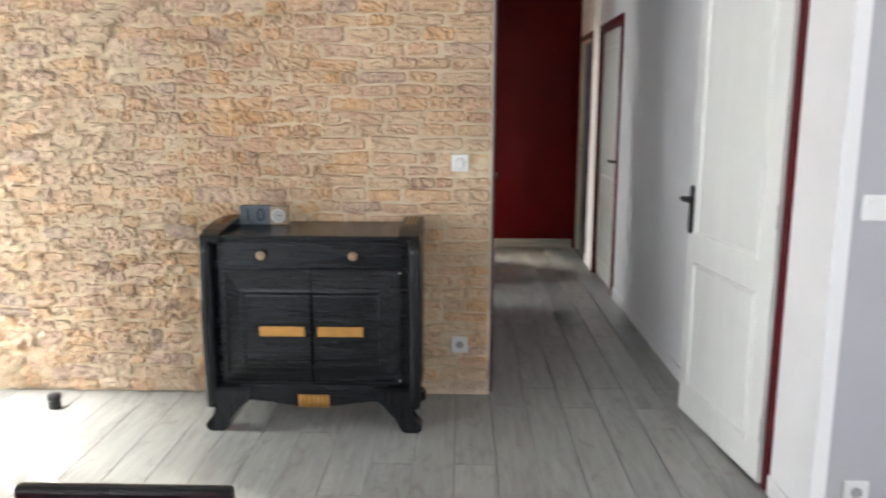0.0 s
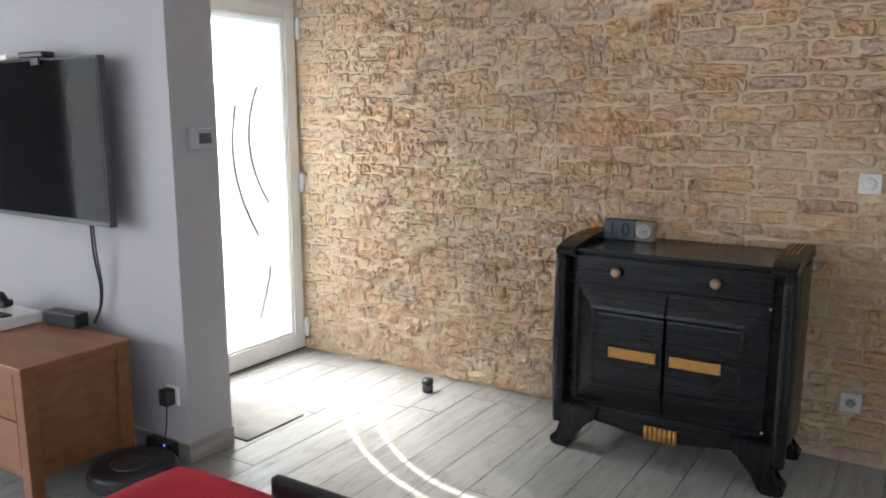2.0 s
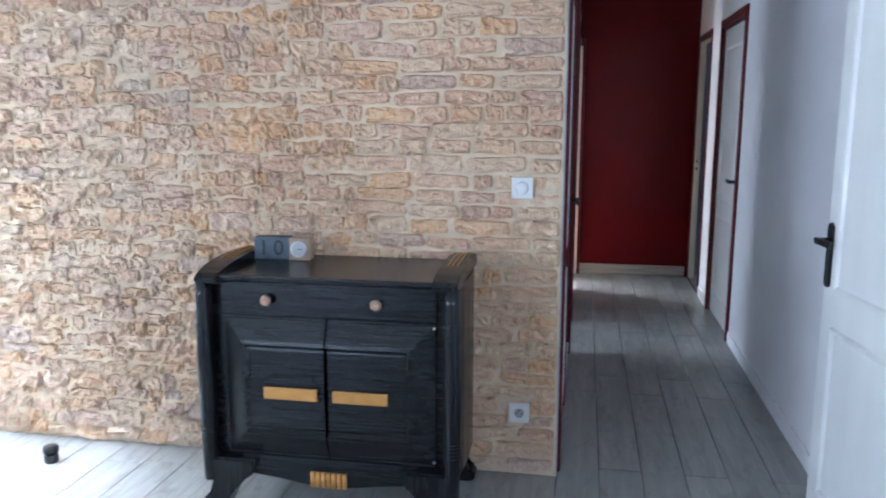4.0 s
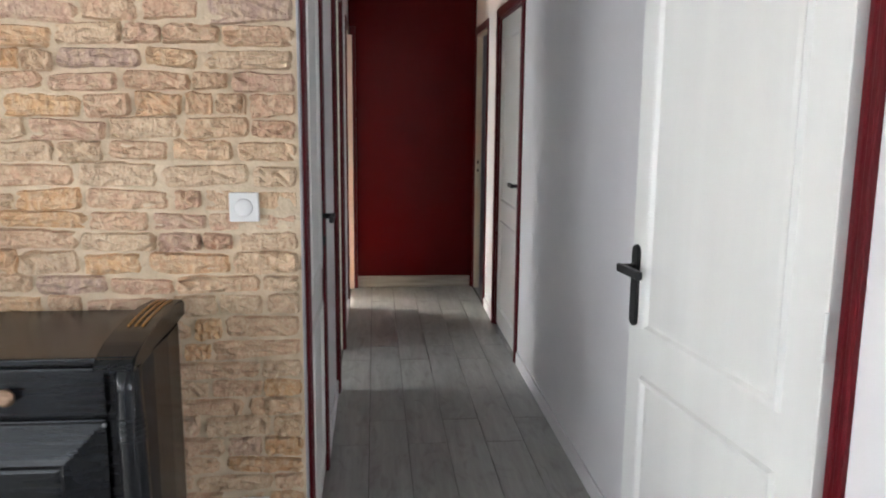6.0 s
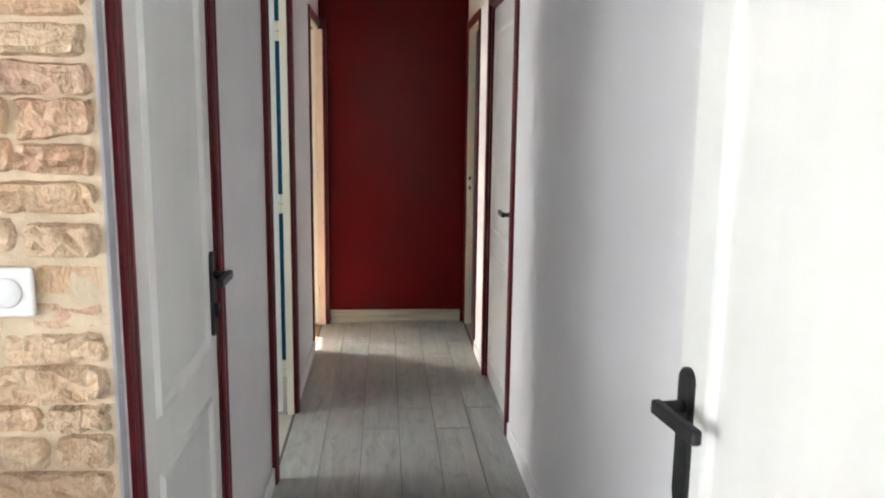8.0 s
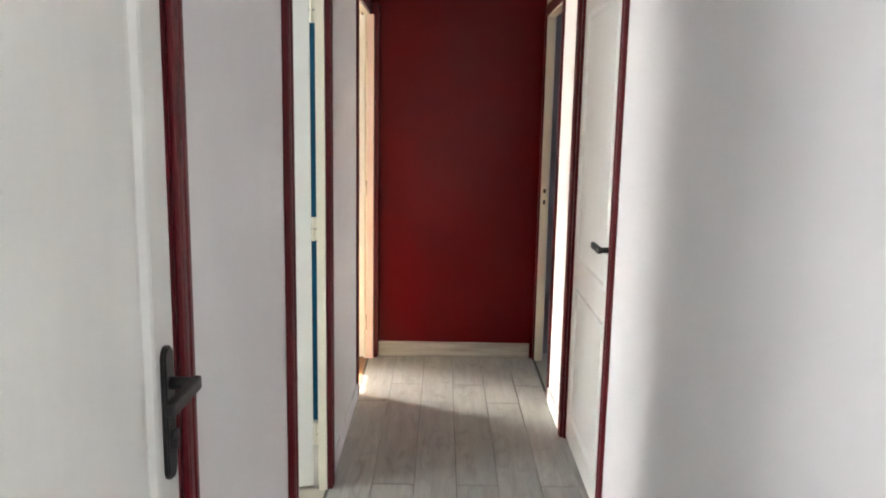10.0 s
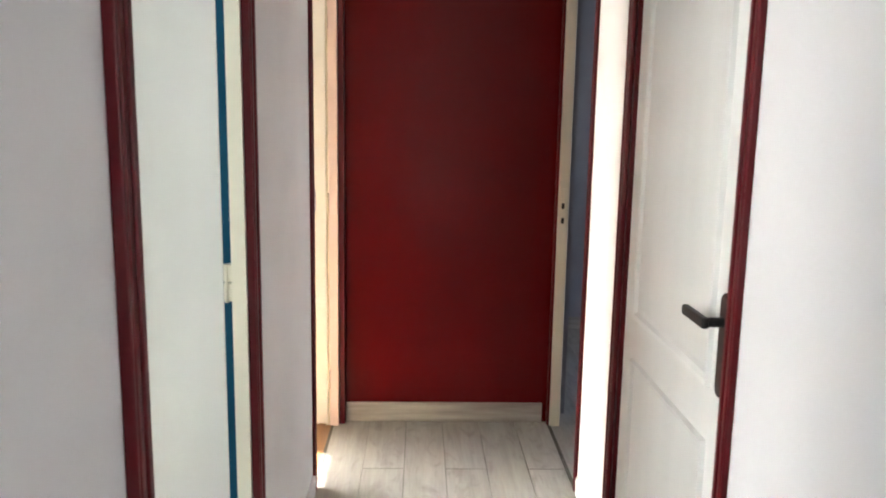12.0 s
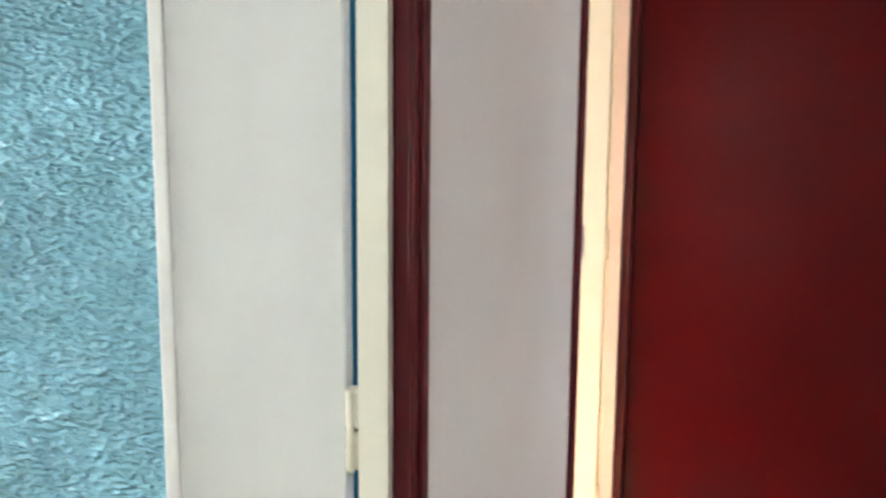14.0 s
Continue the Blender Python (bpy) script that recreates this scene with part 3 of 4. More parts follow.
def lever(parent, x, way, z=1.03, mat=None, lock=True):
    """A tall backplate with a lever that points to way (+1 or -1) along x."""
    mat = mat or M_BLACKMETAL
    bm = B()
    r, lo, hi = 0.020, z - 0.163, z + 0.062
    ends = [(x + r * math.cos(a), hi - r + r * math.sin(a)) for a in (math.pi * k / 8 for k in range(9))]
    ends += [(x - r * math.cos(a), lo + r - r * math.sin(a)) for a in (math.pi * k / 8 for k in range(9))]
    prism(bm, ends, -0.009, 0.0, "Y")
    front = [e for e in bm.edges if e.verts[0].co.y < -0.008 and e.verts[1].co.y < -0.008]
    bmesh.ops.bevel(bm, geom=front, offset=0.003, segments=2, affect="EDGES")
    plate = part("handle", bm, mat, parent, "matt black lever handle on a tall backplate")
    bm = B()
    cyl(bm, (x, -0.008, z), (x, -0.042, z), 0.011, 0.010, 14)
    box(bm, min(x - way * 0.012, x + way * 0.118), max(x - way * 0.012, x + way * 0.118), -0.056, -0.040, z - 0.012, z + 0.011, 0.005, 3)
    part("lever", bm, mat, plate)
    if lock:
        bm = B()
        cyl(bm, (x, -0.008, z - 0.085), (x, -0.020, z - 0.085), 0.009, 0.009, 12)
        box(bm, x - 0.004, x + 0.004, -0.018, -0.008, z - 0.112, z - 0.085, 0.002, 1)
        part("cylinder", bm, mat, plate)


def door_leaf(name, label, m, width, flip=False, panels=True, glazed=False, handle=True, pins=None, inset=0.045, lock=True, grip=1.03):
    """A hinged leaf. Hinge at x = 0, front towards -y; flip: the leaf runs to -x."""
    s = -1 if flip else 1
    ob = thing(name, label, "door", m, kind="structure")

    def span(a, b):
        return tuple(sorted((s * a, s * b)))

    z0, z1 = 0.012, 2.042
    if glazed:
        for n, (a, b, lo, hi) in {"stile": (0.0, 0.184, z0, z1), "lock_stile": (width - 0.1, width, z0, z1),
                                  "top_rail": (0.184, width - 0.1, 1.93, z1), "bottom_rail": (0.184, width - 0.1, z0, 0.25)}.items():
            bm = B()
            box(bm, *span(a, b), 0.0, 0.038, lo, hi, 0.002, 1)
            part(n, bm, M_DOOR, ob)
        bm = B()
        box(bm, *span(0.184, width - 0.1), 0.016, 0.022, 0.25, 1.93)
        pane = part("pane", bm, M_BLUEGLASS, ob, "blue hammered glass pane")
        bm = B()
        for a, b, lo, hi in ((0.182, 0.198, 0.25, 1.93), (width - 0.114, width - 0.098, 0.25, 1.93), (0.198, width - 0.114, 0.25, 0.266), (0.198, width - 0.114, 1.914, 1.93)):
            box(bm, *span(a, b), -0.006, 0.015, lo, hi, 0.003, 2)
        part("glazing_bead", bm, M_DOOR, ob)
    else:
        bm = B()
        box(bm, *span(0, width), 0.0, 0.038, z0, z1, 0.002, 1)
        part("leaf", bm, M_DOOR, ob)
        if panels:
            for lo, hi in ((0.865, 1.92), (0.14, 0.745)):
                bm = B()
                moulding(bm, *span(0.105, width - 0.060 - inset), lo, hi)
                part("panel_moulding", bm, M_DOOR, ob)
    for z in (0.23, 1.05, 1.85):
        bm = B()
        cyl(bm, (-s * 0.006, -0.006, z - 0.045), (-s * 0.006, -0.006, z + 0.045), 0.0045, n=10)
        if glazed:
            for zz in (z - 0.022, z + 0.024):
                box(bm, *sorted((0.0, -s * 0.030)), -0.008, 0.012, zz - 0.021, zz + 0.021, 0.003, 1)
        part("hinge", bm, pins or (M_CREAM if (glazed or not panels) else M_REDTRIM), ob)
    if handle:
        lever(ob, s * (width - inset), -s, z=grip, lock=lock)
    return ob


door_leaf("door_1", "closed white panelled door with a black lever handle", pose(-0.001, L1[0] + 0.014, 0, 0, 0, 90), L1[1] - L1[0] - 0.03, grip=1.053)
door_leaf("door_2", "open white door with a blue hammered glass pane", pose(-0.055, L2[1] + 0.004, 0, 0, 0, 15), 0.70, flip=True, glazed=True, handle=False)
door_leaf("door_3", "open plain white bedroom door lit by the sun", pose(-0.020, L3[1] - 0.022, 0, 0, 0, 6), 0.59, flip=True, panels=False, handle=False)
door_leaf("door_4", "white panelled door left slightly ajar, with a black lever handle", pose(0.998, D1[0] + 0.012, 0, 0, 0, -83.4), 0.785, flip=True, pins=M_DOOR, inset=0.030, lock=False)
door_leaf("door_5", "closed white panelled door with a black lever handle in a red casing", pose(1.037, R2[1] - 0.014, 0, 0, 0, -90), R2[1] - R2[0] - 0.03, lock=False)

# ---- entrance door with frosted glass ----
M_LEAD = material("grey_glass_line", (0.42, 0.43, 0.43), 0.25, vary=0.05, bump=0.02)
entrance = thing("door_6", "white glazed entrance door with frosted glass and wavy clear lines", "door", pose(-3.2, 0, 0), kind="structure")
bm = B()
box(bm, -0.075, 0.0, 2.97, 3.02, 0, 2.10, 0.003, 1)
box(bm, -0.075, 0.0, 3.965, 4.0, 0, 2.10, 0.003, 1)
box(bm, -0.075, 0.0, 3.02, 3.965, 2.055, 2.10, 0.003, 1)
part("outer_frame", bm, M_PVC, entrance)
GY0, GY1, GZ0, GZ1 = 3.11, 3.885, 0.115, 1.985
bm = B()
for y0, y1, z0, z1 in ((3.022, GY0, 0.012, 2.052), (GY1, 3.962, 0.012, 2.052), (GY0, GY1, 0.012, GZ0), (GY0, GY1, GZ1, 2.052)):
    box(bm, -0.05, 0.022, y0, y1, z0, z1, 0.004, 2)
part("sash", bm, M_PVC, entrance)
bm = B()
for y0, y1, z0, z1 in ((GY0, GY0 + 0.014, GZ0, GZ1), (GY1 - 0.014, GY1, GZ0, GZ1), (GY0 + 0.014, GY1 - 0.014, GZ0, GZ0 + 0.014), (GY0 + 0.014, GY1 - 0.014, GZ1 - 0.014, GZ1)):
    box(bm, -0.012, 0.012, y0, y1, z0, z1, 0.003, 1)
part("glazing_bead", bm, M_PVC, entrance)


def wave(z, line):
    """The line's y at height z: a smooth bend through its foot, middle and top."""
    (ya, za), (yb, zb), (yc, zc) = line
    return (ya * (z - zb) * (z - zc) / ((za - zb) * (za - zc)) + yb * (z - za) * (z - zc) / ((zb - za) * (zb - zc))
            + yc * (z - za) * (z - zb) / ((zc - za) * (zc - zb)))


WAVES = (((3.73, 0.93), (3.596, 1.23), (3.668, 1.60)), ((3.639, 0.75), (3.47, 1.20), (3.504, 1.50)), ((3.62, 0.27), (3.682, 0.431), (3.72, 0.57)))
SLOT = 0.014
bm = B()
steps = 96
for k in range(steps):
    za, zb = (GZ0 + (GZ1 - GZ0) * j / steps for j in (k, k + 1))
    cuts = []
    for line in WAVES:
        if line[0][1] <= za and zb <= line[2][1]:
            cuts.append((wave(za, line), wave(zb, line), SLOT))
    cuts.sort()
    ya, yb = GY0, GY0
    for ca, cb, w in cuts + [(GY1, GY1, 0.0)]:
        for x in (-0.004, 0.0):
            q = [bm.verts.new((x, *p)) for p in ((ya, za), (ca - w, za), (cb - w, zb), (yb, zb))]
            bm.faces.new(q)
        ya, yb = ca + w, cb + w
data = bpy.data.meshes.new("pane")
bm.to_mesh(data)
bm.free()
data.materials.append(M_FROST)
pane = new("pane", data)
pane.parent = entrance
tagged(pane, "sandblasted glass pane")
for bend in WAVES:
    bm = B()
    z0, z1 = bend[0][1], bend[2][1]
    pts = [(0.002, wave(z, bend), z) for z in (z0 + (z1 - z0) * j / 40 for j in range(41))]
    for p, q in zip(pts, pts[1:]):
        box_v = [bm.verts.new(v) for v in ((p[0], p[1] - 0.0105, p[2]), (p[0], p[1] + 0.0105, p[2]), (q[0], q[1] + 0.0105, q[2]), (q[0], q[1] - 0.0105, q[2]))]
        box_w = [bm.verts.new((v.co.x + 0.002, v.co.y, v.co.z)) for v in box_v]
        bm.faces.new(box_v[::-1])
        bm.faces.new(box_w)
        for k in range(4):
            bm.faces.new((box_v[k], box_v[(k + 1) % 4], box_w[(k + 1) % 4], box_w[k]))
    line = part("wavy_line", bm, M_LEAD, entrance, "thin grey wavy line of clear glass")
    line.visible_shadow = False
for z in (0.146, 1.043, 1.934):
    bm = B()
    box(bm, 0.0, 0.045, 3.955, 3.997, z - 0.045, z + 0.045, 0.006, 2)
    cyl(bm, (0.040, 3.968, z - 0.062), (0.040, 3.968, z + 0.062), 0.013, n=14)
    part("hinge", bm, M_PVC, entrance)
bm = B()
box(bm, -3.3, -3.19, 2.97, 4.0, -0.012, 0.004)
trim("door_sill", bm, M_BLACKMETAL, "dark sill strip under the entrance door")


# ---- windows of the rooms ----
def window(name, axis, at, a0, a1, z0, z1, label, sunlit=False):
    ob = thing(name, label, "window", kind="structure")

    def put(bm, s, e, lo, hi, t0, t1, bevel=0.003):
        if axis == "y":
            box(bm, at + t0, at + t1, s, e, lo, hi, bevel, 1)
        else:
            box(bm, s, e, at + t0, at + t1, lo, hi, bevel, 1)

    bm = B()
    mid = (a0 + a1) / 2
    for s, e, lo, hi in ((a0, a0 + 0.06, z0, z1), (a1 - 0.06, a1, z0, z1), (a0 + 0.06, a1 - 0.06, z0, z0 + 0.06), (a0 + 0.06, a1 - 0.06, z1 - 0.06, z1), (mid - 0.04, mid + 0.04, z0 + 0.06, z1 - 0.06)):
        put(bm, s, e, lo, hi, -0.03, 0.03)
    part("window_frame", bm, M_PVC, ob)
    for s, e in ((a0 + 0.06, mid - 0.04), (mid + 0.04, a1 - 0.06)):
        bm = B()
        put(bm, s, e, z0 + 0.06, z1 - 0.06, -0.004, 0.004, 0)
        glass = part("pane", bm, M_GLASS, ob)
        glass.visible_shadow = not sunlit


# Windows 1, 2 and 6 are out of view, added to match the fill lamps.
window("window_1", "x", -3.3, -4.6, -1.8, 0.35, 2.2, "wide unseen white-framed window added with the east fill lamp")
window("window_6", "x", -3.3, 1.7, 2.9, 0.35, 2.2, "unseen white-framed window added with the southeast fill lamp")
window("window_7", "y", -5.3, -1.4, 1.15, 0.35, 2.2, "wide unseen white-framed window added with the east fill lamp")
window("window_2", "y", 4.3, -1.35, 0.15, 0.9, 2.1, "unseen white-framed window added with the east fill lamp")
window("window_3", "y", -2.5, 5.2, 6.3, 0.95, 2.05, "white-framed bathroom window")
window("window_4", "y", -2.7, 7.9, 9.1, 0.85, 2.305, "white-framed bedroom window", sunlit=True)
window("window_5", "y", 4.1, 8.1, 9.1, 0.9, 2.1, "white-framed study window")


# ---- black sideboard ----
side = thing("sideboard", "black painted wooden sideboard with gold handles against the stone wall", "sideboard", pose(-0.803, 3.53, 0))
bm = B()
box(bm, -0.446, 0.446, 0.012, 0.42, 0.195, 0.872, 0.004, 1)
part("body", bm, M_BLACKWOOD, side)
bm = B()
box(bm, -0.40, 0.40, -0.022, 0.425, 0.872, 0.890, 0.006, 2)
part("top", bm, M_BLACKWOOD, side)
for s in (-1, 1):
    # rounded end cap that rolls over the top and drops at the front
    outline = [(0.425, 0.872), (0.425, 0.918), (0.32, 0.926), (0.2, 0.925), (0.1, 0.918), (0.03, 0.908), (-0.03, 0.893), (-0.050, 0.876), (-0.050, 0.862), (0.0, 0.862)]
    bm = B()
    a, b = sorted((s * 0.385, s * 0.475))
    prism(bm, outline, a, b, "X")
    bmesh.ops.bevel(bm, geom=[e for e in bm.edges], offset=0.005, segments=2, affect="EDGES")
    cap = part("end_cap", bm, M_BLACKWOODV, side)
    for k in range(3):
        bm = B()
        x = s * (0.412 + 0.017 * k)
        tube(bm, [(x, y, z + 0.0015) for y, z in ((0.40, 0.92), (0.32, 0.926), (0.2, 0.925), (0.13, 0.9205))], 0.0028, 8)
        part("rib", bm, M_GOLD, cap, "thin gold line")
    # bowed corner column with rings
    n, ring = 14, []
    bm = B()
    for k in range(n + 1):
        f = k / n
        z = 0.118 + 0.75 * f
        bow = 0.004 * math.sin(math.pi * f)
        rx = 0.028 + 0.004 * math.sin(math.pi * f)
        ring.append([bm.verts.new((s * (0.451 + bow) + rx * math.cos(a), -0.018 + 0.036 * math.sin(a), z)) for a in (2 * math.pi * j / 18 for j in range(18))])
    for p, q in zip(ring, ring[1:]):
        for j in range(18):
            bm.faces.new((p[j], p[(j + 1) % 18], q[(j + 1) % 18], q[j])).smooth = True
    bm.faces.new(ring[0][::-1])
    bm.faces.new(ring[-1])
    col = part("column", bm, M_BLACKWOODV, side)
    for z in [0.70 + 0.013 * j for j in range(5)] + [0.27 + 0.013 * j for j in range(5)]:
        f = (z - 0.118) / 0.75
        bm = B()
        rx, cx = 0.0285 + 0.004 * math.sin(math.pi * f), s * (0.451 + 0.004 * math.sin(math.pi * f))
        rows = [[bm.verts.new((cx + (rx + g) * math.cos(a), -0.018 + (0.0365 + g) * math.sin(a), z + dz)) for a in (2 * math.pi * j / 18 for j in range(18))]
                for g, dz in ((-0.002, -0.0045), (0.0015, -0.002), (0.0015, 0.002), (-0.002, 0.0045))]
        for p, q in zip(rows, rows[1:]):
            for j in range(18):
                bm.faces.new((p[j], p[(j + 1) % 18], q[(j + 1) % 18], q[j])).smooth = True
        part("ring", bm, M_BLACKWOODV, col)
    # side panel, bowed outwards
    bm = B()
    prism(bm, [(s * 0.44, 0.012), (s * 0.462, 0.02), (s * 0.476, 0.10), (s * 0.48, 0.22), (s * 0.476, 0.34), (s * 0.44, 0.415)], 0.17, 0.87, "Z")
    part("side_panel", bm, M_BLACKWOODV, side)
    # cabriole feet, front and back
    for y0, y1 in ((-0.045, 0.045), (0.34, 0.415)):
        bm = B()
        pts = [(0.27, 0.205), (0.29, 0.142), (0.335, 0.115), (0.367, 0.068), (0.385, 0.030), (0.395, 0.010), (0.41, 0.0), (0.465, 0.0), (0.483, 0.012), (0.486, 0.032), (0.474, 0.048), (0.452, 0.055), (0.442, 0.075), (0.438, 0.12), (0.442, 0.205)]
        prism(bm, [(s * x, z) for x, z in pts], y0, y1, "Y")
        bmesh.ops.bevel(bm, geom=[e for e in bm.edges if abs(e.verts[0].co.y - e.verts[1].co.y) < 1e-5], offset=0.008, segments=2, affect="EDGES")
        part("foot", bm, M_BLACKWOODV, side)
bm = B()
arch = [(-0.33, 0.215), (-0.33, 0.14), (-0.28, 0.139), (-0.20, 0.131), (-0.10, 0.116), (0.0, 0.108), (0.10, 0.116), (0.20, 0.131), (0.28, 0.139), (0.33, 0.14), (0.33, 0.215)]
prism(bm, arch, -0.012, 0.012, "Y")
part("apron", bm, M_BLACKWOOD, side)
plaque_m = B()
box(plaque_m, -0.07, 0.07, -0.022, -0.010, 0.112, 0.172, 0.003, 1)
plaque = part("plaque", plaque_m, M_BLACKWOOD, side, "black plaque with gold ribs")
for k in range(7):
    bm = B()
    x = -0.06 + 0.02 * k
    cyl(bm, (x, -0.0215, 0.113), (x, -0.0215, 0.171), 0.0088, n=10)
    part("rib", bm, M_GOLD, plaque)
bm = B()
box(bm, -0.395, 0.395, -0.006, 0.014, 0.748, 0.862, 0.005, 2)
drawer = part("drawer", bm, M_BLACKWOOD, side)
for x in (-0.213, 0.187):
    bm = B()
    lathe(bm, [(0.006, 0.0), (0.007, 0.012), (0.019, 0.016), (0.0215, 0.022), (0.019, 0.029), (0.010, 0.033), (0.006, 0.030), (0.002, 0.033)], (x, -0.006, 0.803), "Y", 20)
    part("knob", bm, M_BRASS, drawer, "round aged copper knob")
for s in (-1, 1):
    a, b = sorted((s * 0.003, s * 0.392))
    bm = B()
    box(bm, a, b, -0.004, 0.014, 0.215, 0.738, 0.004, 2)
    door = part("door", bm, M_BLACKWOOD, side)
    # sunk field with a sloping border
    loops = []
    bm = B()
    outer = sorted((s * 0.004, s * 0.385))
    for (xa, xb), za, zb, y in (((outer[0], outer[1]), 0.222, 0.731, -0.003), (tuple(sorted((s * 0.004, s * 0.315))), 0.300, 0.655, -0.030),
                                (tuple(sorted((s * 0.004, s * 0.302))), 0.313, 0.642, -0.033), (tuple(sorted((s * 0.004, s * 0.288))), 0.327, 0.628, -0.021),
                                (tuple(sorted((s * 0.004, s * 0.28))), 0.335, 0.620, -0.023)):
        loops.append([bm.verts.new((x, y, z)) for x, z in ((xa, za), (xb, za), (xb, zb), (xa, zb))])
    for p, q in zip(loops, loops[1:]):
        for k in range(4):
            bm.faces.new((p[k], p[(k + 1) % 4], q[(k + 1) % 4], q[k]))
    bm.faces.new(loops[-1])
    part("door_field", bm, M_BLACKWOOD, door)
    # stepped block behind the handle
    cx = s * 0.128
    bm = B()
    for w, h in ((0.082, 0.066), (0.104, 0.046), (0.122, 0.022)):
        box(bm, cx - w, cx + w, -0.026 - (0.122 - w) * 0.12, -0.006, 0.468 - h, 0.468 + h, 0.004, 1)
    part("handle_block", bm, M_BLACKWOOD, door)
    bm = B()
    box(bm, cx - 0.100, cx + 0.100, -0.044, -0.034, 0.446, 0.490, 0.003, 2)
    for x in (cx - 0.07, cx + 0.07):
        box(bm, x - 0.01, x + 0.01, -0.036, -0.015, 0.458, 0.478)
    part("handle", bm, M_GOLD, door, "flat gold painted bar handle")
for z in (0.725, 0.235):
    bm = B()
    lathe(bm, [(0.0045, 0.0), (0.005, 0.003), (0.002, 0.005)], (0.388, -0.004, z), "Y", 10)
    part("pin", bm, M_CHROME, side, "small bright pin")

# ---- perpetual calendar on the sideboard ----
cal = thing("calendar_block", "blue-grey calendar block showing 10 beside a wooden dial block", "calendar", pose(-1.085, 3.845, 0.8905, 0, 0, 3))
bm = B()
box(bm, -0.105, 0.035, -0.03, 0.03, 0.0, 0.088, 0.003, 2)
part("number_block", bm, M_SLATE, cal)


def text_part(name, body, size, mat, parent, at):
    cu = bpy.data.curves.new(name, "FONT")
    cu.body, cu.size, cu.extrude, cu.align_x, cu.align_y = body, size, 0.0008, "CENTER", "CENTER"
    tmp = bpy.data.objects.new(name, cu)
    me = bpy.data.meshes.new_from_object(tmp)
    bpy.data.objects.remove(tmp)
    me.materials.append(mat)
    ob = new(name, me)
    ob.parent = parent
    ob.matrix_basis = pose(*at, 90, 0, 0)
    return ob


text_part("numeral", "1", 0.085, M_SLATEDARK, cal, (-0.066, -0.0312, 0.044))
text_part("numeral", "0", 0.085, M_SLATEDARK, cal, (-0.006, -0.0312, 0.044))
bm = B()
box(bm, 0.037, 0.118, -0.032, 0.03, 0.0, 0.086, 0.003, 2)
wood = part("dial_block", bm, M_PINE, cal, "raw wooden block")
bm = B()
lathe(bm, [(0.033, 0.0), (0.034, 0.004), (0.031, 0.009), (0.027, 0.009), (0.026, 0.005)], (0.076, -0.032, 0.043), "Y", 28)
part("dial_rim", bm, M_CHROME, wood, "round steel rim")
bm = B()
lathe(bm, [(0.026, 0.0), (0.026, 0.0055)], (0.076, -0.032, 0.043), "Y", 28)
part("dial", bm, M_DIAL, wood)
bm = B()
box(bm, 0.072, 0.092, -0.0385, -0.0378, 0.043, 0.046)
part("needle", bm, M_BLACKMETAL, wood)


# ---- switches and sockets ----
def wall_plate(name, label, m, kind, category):
    """A square plate; the front looks towards -y."""
    ob = thing(name, label, category, m)
    bm = B()
    box(bm, -0.041, 0.041, -0.010, 0.0, -0.041, 0.041, 0.005, 3)
    part("plate", bm, M_PLASTIC, ob)
    if kind == "dial":
        bm = B()
        lathe(bm, [(0.024, 0.009), (0.025, 0.013), (0.022, 0.016), (0.003, 0.0165)], (0, 0, 0), "Y", 28)
        part("button", bm, M_PLASTIC, ob)
    elif kind == "rocker":
        bm = B()
        box(bm, -0.021, 0.021, -0.015, -0.008, -0.026, 0.026, 0.004, 2)
        part("rocker", bm, M_PLASTIC, ob)
    else:
        bm = B()
        lathe(bm, [(0.0225, 0.0095), (0.0235, 0.0115), (0.021, 0.0125), (0.020, 0.004)], (0, 0, 0), "Y", 28)
        part("recess_ring", bm, M_PLASTIC, ob)
        bm = B()
        lathe(bm, [(0.0195, 0.0090), (0.0195, 0.0104)], (0, 0, 0), "Y", 24)
        cup = part("recess", bm, M_DIAL, ob)
        for x, z in ((-0.0095, 0), (0.0095, 0), (0, 0.011)):
            bm = B()
            cyl(bm, (x, -0.0102, z), (x, -0.0112, z), 0.0028, n=10)
            part("pin_hole", bm, M_BLACKPLASTIC, cup)
    return ob


wall_plate("light_switch", "white square light switch with a round button on the stone wall", pose(-0.157, 3.975, 1.174), "dial", "light switch")
wall_plate("wall_socket", "white wall socket low on the stone wall", pose(-0.153, 3.975, 0.267), "socket", "socket")
wall_plate("light_switch", "white rocker light switch on the grey-white wall", pose(1.139, 2.66, 1.135), "rocker", "light switch")
wall_plate("wall_socket", "white wall socket low on the grey-white wall", pose(1.172, 2.66, 0.18), "socket", "socket")
wall_plate("wall_socket", "white wall socket low on the grey-blue study wall", pose(1.753, 9.9, 0.369), "socket", "socket")
tv_socket = wall_plate("wall_socket", "white wall socket with a black plug above the robot vacuum", pose(-2.565, 2.50, 0.285), "socket", "socket")
bm = B()
box(bm, -0.024, 0.024, -0.062, -0.011, -0.035, 0.035, 0.008, 3)
part("plug", bm, M_BLACKPLASTIC, tv_socket, "black plug-in power supply")
bm = B()
tube(bm, [(0.0, -0.04, -0.035), (-0.004, -0.042, -0.09), (-0.03, -0.03, -0.16), (-0.05, -0.03, -0.22)], 0.003, 6)
part("cord", bm, M_BLACKPLASTIC, tv_socket)

thermo = thing("thermostat", "white room thermostat with a grey display on the wall return", "thermostat", pose(-2.48, 2.635, 1.35, 0, 0, 90))
bm = B()
